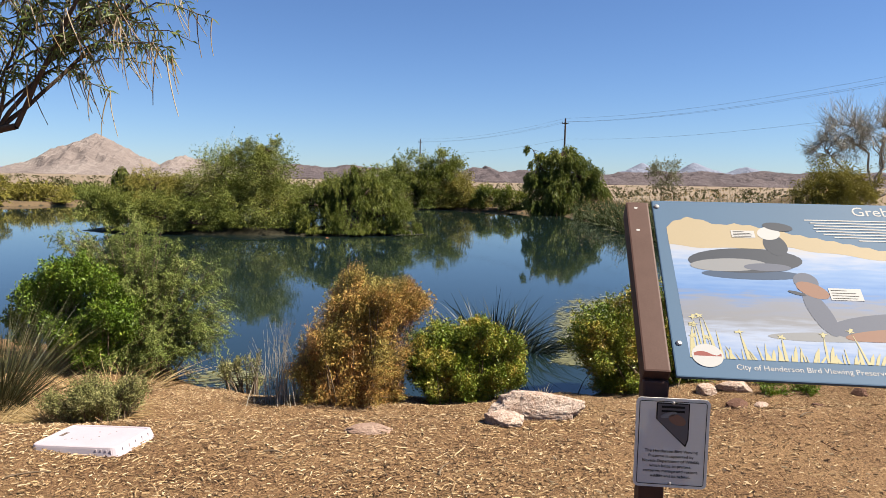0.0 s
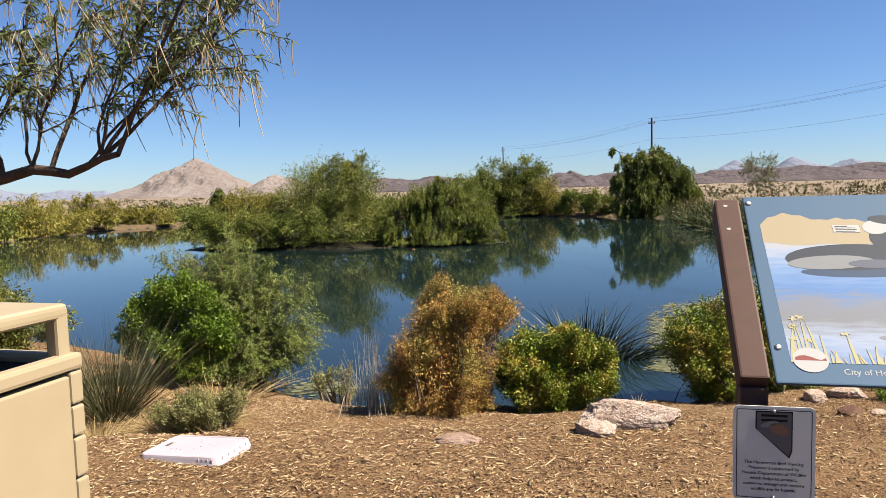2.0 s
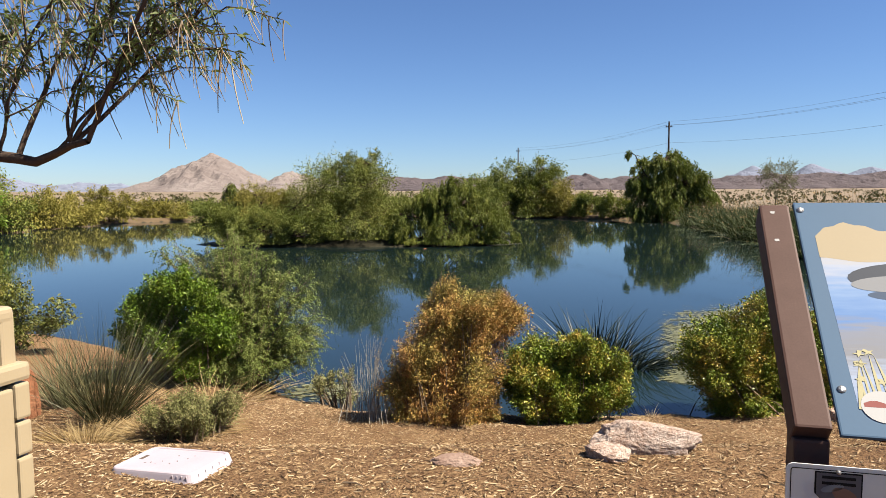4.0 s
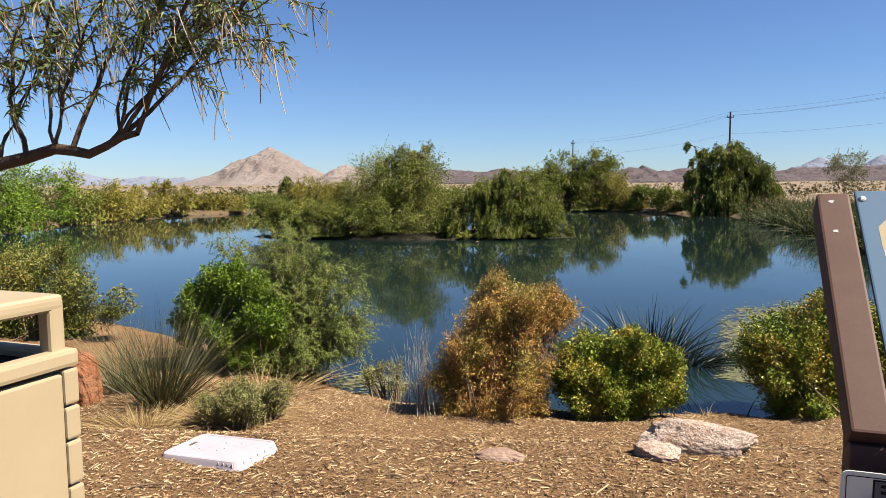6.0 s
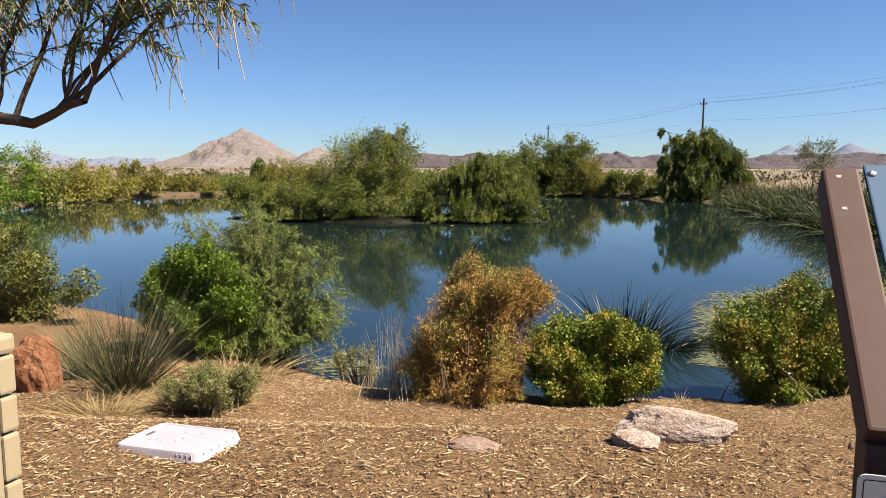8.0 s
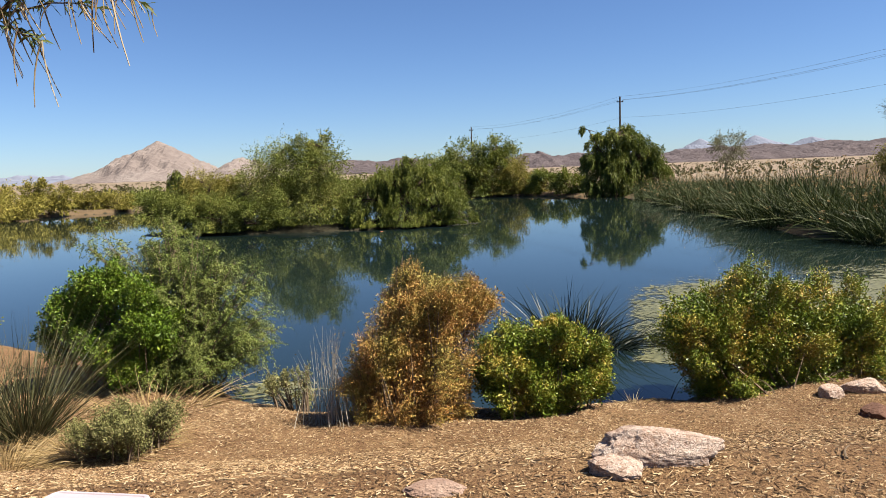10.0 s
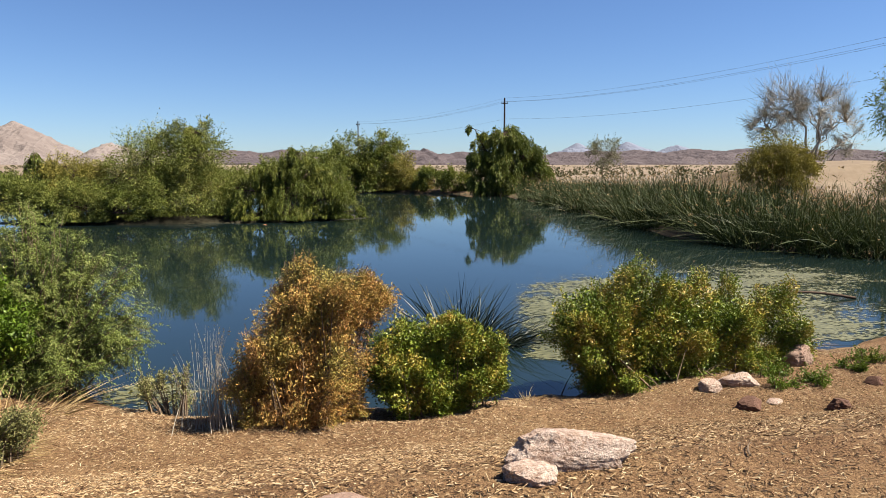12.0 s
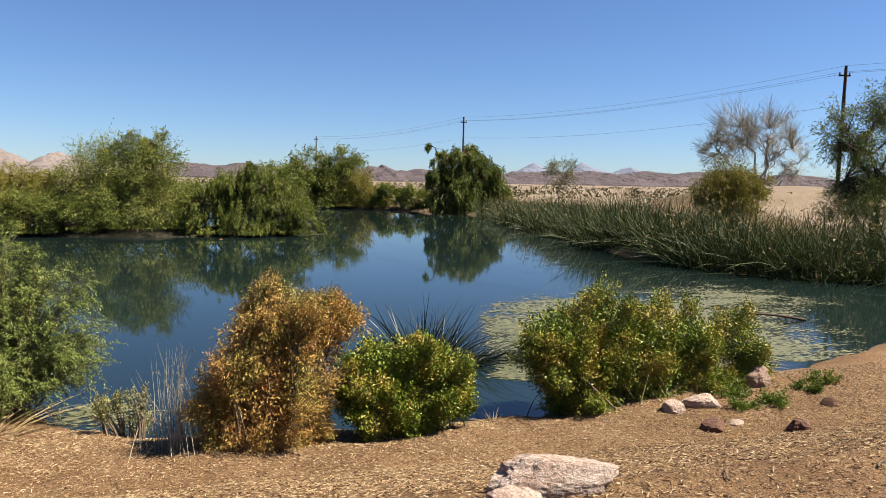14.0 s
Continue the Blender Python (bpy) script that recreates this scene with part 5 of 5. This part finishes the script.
part("rim", bm, M_CREAM, litter_bin, "rounded cream rim")
for cx in (-0.055, -BL + 0.055):
    for cy in (0.055, BD - 0.055):
        part("hood_post", box_bm(0.062, 0.062, 0.21, (cx, cy, 0.957), 0.014), M_CREAM, litter_bin, "hood corner post")
hood = box_bm(BL - 0.045, BD - 0.045, 0.062, (-BL / 2, BD / 2, 1.045), 0.022, 3)
part("hood", hood, M_CREAM, litter_bin, "rounded cream hood")
part("liner", box_bm(BL - 0.14, BD - 0.14, 0.05, (-BL / 2, BD / 2, 0.815), 0.01), M_BLACK, litter_bin, "black bin liner in shade")

# ---- plastic lid on the mulch ----
lid = thing("storage_lid", pose(-1.72, 3.90, -0.03, 0, -3.5, -19), "dirty pale pink plastic storage box lid lying on mulch", "box lid")
LW, LD, LH = 0.54, 0.34, 0.05


def ringed(w, d, corner, rings):
    """A rounded-rectangle tray: rings of (inset, height) from the hem to the top, then closed."""
    bm = bmesh.new()
    loops = []
    for inset, z in rings:
        r = max(corner - inset, 0.006)
        loop = []
        for cx, cy, a0 in ((w - inset - r, d - inset - r, 0), (inset + r, d - inset - r, 90), (inset + r, inset + r, 180), (w - inset - r, inset + r, 270)):
            loop += [bm.verts.new((cx + r * math.cos(radians(a0 + a)), cy + r * math.sin(radians(a0 + a)), z)) for a in range(0, 91, 15)]
        loops.append(loop)
    for lo, hi in zip(loops, loops[1:]):
        n = len(lo)
        for k in range(n):
            bm.faces.new((lo[k], lo[(k + 1) % n], hi[(k + 1) % n], hi[k]))
    bm.faces.new(loops[-1])
    return bm


part("shell", ringed(LW, LD, 0.05, [(-0.016, -0.035), (-0.013, 0.0), (0.0, LH - 0.012), (0.004, LH - 0.003), (0.010, LH), (0.022, LH), (0.026, LH - 0.004), (0.05, LH - 0.004)]), M_LID, lid)
for k in range(5):
    part("rib", box_bm(0.005, 0.007, 0.045, (LW + 0.004, 0.05 + k * 0.055, 0.018), 0.002), M_LID, lid)
for k in range(4):
    part("rib", box_bm(0.006, 0.006, 0.03, (LW - 0.03 - k * 0.03, -0.002, 0.025), 0.002), M_LID, lid)
part("slot", flat_shape([(0.06, 0.15), (0.085, 0.15), (0.085, 0.21), (0.06, 0.21)]), M_GRIME, lid, "dark slot").matrix_local = pose(0, 0, LH - 0.0035)
for k in range(9):
    x, y = rng.uniform(0.12, 0.44), rng.uniform(0.06, 0.30)
    part("grime_speck", flat_shape(oval(x, y, rng.uniform(0.003, 0.012), 0.003, 9, rng.uniform(0, 3))), M_GRIME, lid, "dirt speck").matrix_local = pose(0, 0, LH - 0.0035)


# ---- rocks ----
def rock(label, at, size, seed, mat, yaw=0, rough=0.3, sink=0.25, planned=False):
    if planned:
        at, size = laid(*at), tuple(v * SCALE for v in size)
    bm = bmesh.new()
    bmesh.ops.create_icosphere(bm, subdivisions=5, radius=1)
    rng = random.Random(seed)                          # broken faces
    cuts = [(Vector((rng.gauss(0, 1), rng.gauss(0, 1), rng.gauss(0.3, 0.8))).normalized(), rng.uniform(0.75, 1.05)) for _ in range(10)]
    for v in bm.verts:
        p = v.co * 1.1 + Vector((seed * 7.3, seed, 0))
        v.co *= 1 + rough * noise.ridged_multi_fractal(p, 0.9, 2.0, 4, 1.0, 2.0) * 0.35 + rough * 0.7 * noise.noise(p * 1.1) + 0.07 * noise.noise(p * 4.3) + 0.04 * abs(noise.noise(p * 9.0))
        for n, d in cuts:
            over = v.co.dot(n) - d
            if over > 0:
                v.co -= n * over * 0.75
        v.co *= 1 + 0.035 * noise.noise(p * 6.0) + 0.02 * noise.noise(p * 14.0)
        v.co.z = max(v.co.z, -0.6)
    hz = size[2]
    bmesh.ops.transform(bm, matrix=Matrix.Diagonal((size[0], size[1], hz, 1)), verts=bm.verts)
    me = bpy.data.meshes.new("rock")
    bm.to_mesh(me)
    bm.free()
    me.materials.append(mat)
    ob = new("rock", me)
    z = float(ground_z(at[0], at[1]))
    ob.matrix_world = pose(at[0], at[1], z + hz * 0.6 * (1 - sink) - 0.01, 0, 0, yaw)
    return tagged(ob, label, "rock")


rock("large pale pink boulder half sunk in mulch", (1.20, 4.24), (0.235, 0.13, 0.108), 1, M_ROCK, -8, 0.5, 0.35)
rock("low pale boulder lump beside the large rock", (0.98, 4.15), (0.13, 0.10, 0.05), 2, M_ROCK, 10, 0.5, 0.4)
rock("small pink rock in mulch", (0.13, 4.05), (0.12, 0.08, 0.035), 3, M_PINKROCK, 5, 0.4)
rock("round grey-pink stone by the waterline", (3.74, 5.40), (0.115, 0.10, 0.105), 4, M_PINKROCK, 0, 0.25, 0.45, planned=True)
rock("pale stone among weeds", (2.72, 4.98), (0.075, 0.06, 0.055), 5, M_ROCK, 30, 0.35, planned=True)
rock("pale stone among weeds", (2.98, 5.02), (0.12, 0.08, 0.06), 6, M_ROCK, -20, 0.35, planned=True)
rock("dark brown angular stone on mulch", (2.77, 4.62), (0.08, 0.06, 0.05), 7, M_DARKROCK, 15, 0.4, planned=True)
rock("dark brown angular stone on mulch", (3.27, 4.45), (0.07, 0.06, 0.055), 8, M_DARKROCK, 40, 0.4, planned=True)
rock("small flat stone on mulch", (2.98, 4.66), (0.05, 0.04, 0.02), 9, M_ROCK, 0, 0.3, planned=True)
rock("upright rusty red rock", (-2.97, 5.02), (0.17, 0.12, 0.22), 10, M_REDROCK, 0, 0.35, 0.1, planned=True)
rock("small reddish stone in the mulch", (3.9, 4.85), (0.06, 0.05, 0.04), 11, M_DARKROCK, 0, 0.3, planned=True)
rock("reddish earth clod on the island shore", (-0.75, 21.75), (0.45, 0.25, 0.22), 12, M_REDROCK, 0, 0.4, planned=True)


# ---- mulch ----
def mulch():
    rng = np.random.default_rng(4)
    n = 285000
    p = np.stack([rng.uniform(-6.5, 8.5, n), rng.uniform(2.8, 9.2, n)], -1)
    inland = shore_distance((p[:, 0] - HUB[0]) / SCALE + HUB[0], (p[:, 1] - HUB[1]) / SCALE + HUB[1]) > 0.15
    bare = np.clip((p[:, 0] - 0.9) / 2.5, 0, 1) * np.clip((6.2 - p[:, 1]) / 1.5, 0, 1)      # thinner over the reddish soil
    keep = inland & (np.abs(p[:, 0] - 0.12 * p[:, 1]) < 0.8 * p[:, 1] + 0.2) & (rng.uniform(size=n) < 0.85 + 0.35 * wob(p, 21, 1.3) - 0.55 * bare)
    p = p[keep]
    n = len(p)
    ang, tilt = rng.normal(0.1, 0.9, n), rng.normal(0, 0.22, n)
    ln, wd, th = rng.gamma(1.7, 0.0085, n) + 0.007, rng.gamma(2.3, 0.0015, n) + 0.0022, rng.uniform(0.0015, 0.005, n)
    ax = np.stack([np.cos(ang) * np.cos(tilt), np.sin(ang) * np.cos(tilt), np.sin(tilt)], -1)
    sx = np.stack([-np.sin(ang), np.cos(ang), rng.normal(0, 0.3, n)], -1)
    fall = np.where((p[:, 1] > 4.25) & (p[:, 1] < 6.95), -0.33, 0.0)      # lie along the falling bank
    ax[:, 2] += fall * ax[:, 1]
    sx[:, 2] += fall * sx[:, 1]
    c = np.column_stack([p, ground_z(p[:, 0], p[:, 1]) + 0.004 - 0.02 * fall + np.abs(np.sin(tilt)) * ln * 0.42])
    up = np.array((0, 0, 1.0))
    rows = []                                          # splinters with a ridge along the top
    for a, w, h in ((-1, -1, 0), (1, -0.7, 0), (0.9, 0.8, 0), (-1.1, 1, 0), (-0.8, 0.1, 1), (0.75, -0.1, 1)):
        rows.append(c + ax * (a * ln / 2)[:, None] + sx * (w * wd / 2)[:, None] + up * (h * th)[:, None])
    v = np.stack(rows, 1).reshape(-1, 3)
    q = (np.arange(n) * 6)[:, None]
    f = np.concatenate([q + t for t in ((0, 1, 5), (0, 5, 4), (2, 3, 4), (2, 4, 5))])
    tagged(place("mulch", fast_mesh("mulch", v, f, [M_CHIP])), "scattered tan wood chips and bark mulch", "mulch", kind="stuff")


mulch()
for k, (x, y, ln, a) in enumerate([(-1.35, 3.05, 0.42, 12), (-1.55, 3.5, 0.2, 8), (0.5, 3.4, 0.15, 60), (2.1, 4.15, 0.16, 50), (-0.4, 3.7, 0.12, -30), (1.9, 3.6, 0.2, 5), (3.0, 4.1, 0.14, 20)]):
    s = Soup()
    s.tube(bez((-ln / 2, 0, 0), (0, 0.03, 0.012), (ln / 2, 0.01, 0.004), 6), 0.006, 0.003, 5)
    ob = place("twig", s.mesh("twig", [M_TWIG]))
    ob.matrix_world = pose(x, y, float(ground_z(x, y)) + 0.012, 0, 0, a)
    tagged(ob, "thin broken twig lying on mulch", "twig", "twigs")


s = Soup()
s.tube(bez((5.8, 8.75, WATER), (6.3, 8.7, WATER + 0.16), (7.1, 8.45, WATER + 0.01), 9), 0.012, 0.02, 6)
s.tube(bez((6.3, 8.68, WATER + 0.08), (6.5, 8.9, WATER + 0.14), (6.6, 9.1, WATER + 0.02), 6), 0.009, 0.004, 5)
branch = place("dead_branch", s.mesh("dead_branch", [M_BARK], True))
branch.matrix_world = SITE
tagged(branch, "bare dead branch lying across the pond scum", "branch")


# ---- the tree that overhangs from the side ----
def desert_willow():
    rng = np.random.default_rng(31)
    wood, crown, pods = Soup(), Soup(), Soup()
    root = np.array((-3.45, 3.95, -0.1))
    wood.tube(bez(root, (-3.5, 3.95, 0.5), (-3.15, 3.9, 1.0), 7), 0.10, 0.065, 8)
    wood.tube(bez((-3.2, 3.9, 0.9), (-3.7, 4.1, 1.6), (-3.5, 4.1, 2.6), 7), 0.07, 0.03, 7)
    limb = np.concatenate([bez((-3.15, 3.9, 1.0), (-2.75, 3.85, 1.62), (-2.12, 3.76, 1.645), 8), bez((-2.12, 3.76, 1.645), (-1.8, 3.62, 1.60), (-1.55, 3.52, 1.72), 6)[1:]])
    limb[:, 2] += 0.015 * np.sin(np.arange(len(limb)) * 1.9)
    wood.tube(limb, 0.048, 0.015, 8)
    ends = []
    for k in range(11):                                # crooked upright shoots off the limb
        u = rng.uniform(0.3, 1.0) if k > 6 else (1.0, 0.97, 0.92, 0.72, 0.62, 0.55, 0.45)[k]
        s = limb[min(int(u * (len(limb) - 1)), len(limb) - 1)]
        e = s + (rng.uniform(-0.1, 0.5) + 0.35 * (u > 0.9), rng.uniform(-0.3, 0.5), rng.uniform(0.7, 1.35))
        line = bez(s, s * 0.55 + e * 0.45 + (rng.uniform(-0.22, 0.02), 0, rng.uniform(-0.2, 0.1)), e, 12)
        line[1:] += np.cumsum(rng.normal(0, 0.012, (11, 3)), 0)
        wood.tube(line, rng.uniform(0.008, 0.015), 0.004, 6)
        for _ in range(12):
            i = rng.integers(3, 12)
            q = line[i]
            g = q + (rng.uniform(-0.3, 0.5), rng.uniform(-0.35, 0.35), rng.uniform(0.0, 0.45))
            sub = bez(q, (q + g) / 2 + (0, 0, 0.08), g + (0.05, 0, -0.10), 6)
            sub[1:] += rng.normal(0, 0.012, (5, 3))
            wood.tube(sub, 0.0048, 0.0016, 4)
            ends.append(sub)
    for k in range(30):                                # crown over the trunk
        s = np.array((-3.4, 4.0, 2.0)) + rng.normal(0, 0.25, 3)
        g = s + (rng.uniform(-0.8, 1.2), rng.uniform(-0.6, 0.8), rng.uniform(0.2, 1.2))
        sub = bez(s, (s + g) / 2 + (0, 0, 0.2), g, 6)
        wood.tube(sub, 0.01, 0.003, 4)
        ends.append(sub)
    for sub in ends:
        m = 52
        i = rng.integers(0, 5, m)
        p = sub[i] + (sub[i + 1] - sub[i]) * rng.uniform(0, 1, (m, 1))
        crown.leaves(p, rng.normal(0, 0.6, (m, 3)) + (0.15, 0, -0.25), 0.052, 0.0056, rng, 0.25)
        m = rng.integers(1, 6)
        p = sub[rng.integers(3, 6, m)]
        for q in p:
            ln = rng.uniform(0.10, 0.22)
            e = q + (rng.uniform(-0.05, 0.10), rng.uniform(-0.05, 0.05), -ln)
            pods.tube(bez(q, (q + e) / 2 + (-0.02, 0, 0.02), e, 5), 0.0036, 0.0016, 4)
    for start, top, end in (((-1.15, 3.4, 2.45), (-0.80, 3.25, 2.02), (-0.74, 3.2, 1.75)), ((-1.15, 3.4, 2.45), (-0.84, 3.27, 2.06), (-0.86, 3.25, 1.80)),
                            ((-1.7, 3.7, 2.4), (-1.42, 3.9, 2.05), (-1.38, 3.92, 1.88)), ((-1.7, 3.7, 2.4), (-1.30, 3.88, 2.10), (-1.26, 3.9, 1.93)), ((-1.3, 3.5, 2.4), (-1.0, 3.5, 2.10), (-0.98, 3.5, 1.95))):
        sub = bez(start, (np.array(start) + top) / 2 + (0.1, 0, 0.08), top, 6)           # the lowest pods, at the twigs' ends
        wood.tube(sub, 0.004, 0.0015, 4)
        pods.tube(bez(top, (np.array(top) + end) / 2 + (-0.015, 0, 0.01), end, 5), 0.004, 0.0016, 4)
        crown.leaves(np.repeat(sub[1:], 6, 0), rng.normal(0, 0.6, (30, 3)) + (0.15, 0, -0.3), 0.05, 0.005, rng, 0.25)
    t = thing("desert_willow", Matrix(), "overhanging desert willow with narrow leaves and dry seed pods", "tree")
    place("trunk", wood.mesh("trunk", [M_BARK], True), t)
    place("crown", crown.mesh("crown", [M_DWLEAF]), t)
    tagged(place("pod_cluster", pods.mesh("pod_cluster", [M_POD]), t, "hanging tan seed pods"), kind="stuff")


desert_willow()

# ---- power line ----
POLES = [(15.8, 170.7), (33.1, 108.4), (48.5, 49.8), (64.0, -9.0)]
tops = []
for x, y in POLES:
    z = float(ground_z(x, y))
    pole = thing("power_pole", pose(x, y, z, 0, 0, -14), "dark wooden utility pole carrying wires", "utility pole", "power poles")
    s = Soup()
    s.tube([(0, 0, -0.5), (0, 0, 6), (0, 0, 12.0 - z)], 0.19, 0.12, 10)
    place("shaft", s.mesh("shaft", [M_WOODPOLE], True), pole)
    for zz in (11.2,):
        part("crossarm", box_bm(1.0, 0.11, 0.13, (0, 0.13, zz - z), 0.01), M_WOODPOLE, pole, "short wooden crossarm")
        for xx in (-0.42, 0.42):
            bm = bmesh.new()
            bmesh.ops.create_cone(bm, cap_ends=True, segments=8, radius1=0.07, radius2=0.04, depth=0.22, matrix=Matrix.Translation((xx, 0.13, zz - z + 0.16)))
            part("insulator", bm, M_WIRE, pole, "grey insulator")
    tops.append((x, y))
for off, z in ((0.42, 11.45), (-0.42, 11.45), (0.0, 12.0), (0.2, 8.8)):
    s = Soup()
    for (ax, ay), (bx, by) in zip(tops, tops[1:]):
        u = np.linspace(0, 1, 17)[:, None]
        line = np.array((ax + off, ay, z)) * (1 - u) + np.array((bx + off, by, z)) * u
        line[:, 2:] -= 1.0 * 4 * u * (1 - u)
        s.tube(line, 0.010, 0.010, 4)
    tagged(place("power_wire", s.mesh("power_wire", [M_WIRE])), "thin sagging overhead power wire", "wire", "power wires")


# ---- the field beyond ----
def shelter(x, y, w, h, roof_mat, label):
    t = thing("shelter", pose(x, y, float(ground_z(x, y)), 0, 0, 12), label, "shelter")
    for cx in (-w / 2, w / 2):
        for cy in (-w / 3, w / 3):
            part("post", box_bm(0.12, 0.12, h, (cx, cy, h / 2)), M_WOODPOLE, t)
    part("roof", box_bm(w * 1.25, w * 0.95, 0.16, (0, 0, h + 0.05), 0.03), roof_mat, t, "flat shade roof")


shelter(*laid(24.9, 91.0), 4.0, 2.9, M_SIGNGREY, "small pale-roofed shade shelter in the field")
shelter(*laid(19.2, 55.0), 2.5, 1.6, M_BROWN, "small brown-roofed viewing blind in the field")


def scrub():
    rng = np.random.default_rng(66)
    s = Soup()
    n = 1100
    far = 100 * np.exp(rng.uniform(0, 1, n) ** 1.2 * 3.0)
    az = rng.uniform(-0.75, 0.95, n)
    x, y = far * np.sin(az), far * np.cos(az)
    z = ground_z(x, y)
    for k in range(n):
        m = 30
        size = rng.uniform(0.35, 1.0) * (1 + far[k] / 500)
        u = rng.normal(size=(m, 3))
        u /= np.linalg.norm(u, axis=1)[:, None]
        p = np.array((x[k], y[k], z[k] + size * 0.35)) + u * size * (0.9, 0.9, 0.5) * rng.uniform(0.4, 1, (m, 1))
        s.leaves(p, u + (0, 0, 0.4), size * 0.55, size * 0.3, rng, 0.05)
    tagged(place("desert_scrub", s.mesh("desert_scrub", [M_SCRUB])), "sparse olive desert scrub over the dry plain", "scrub", kind="stuff")


scrub()
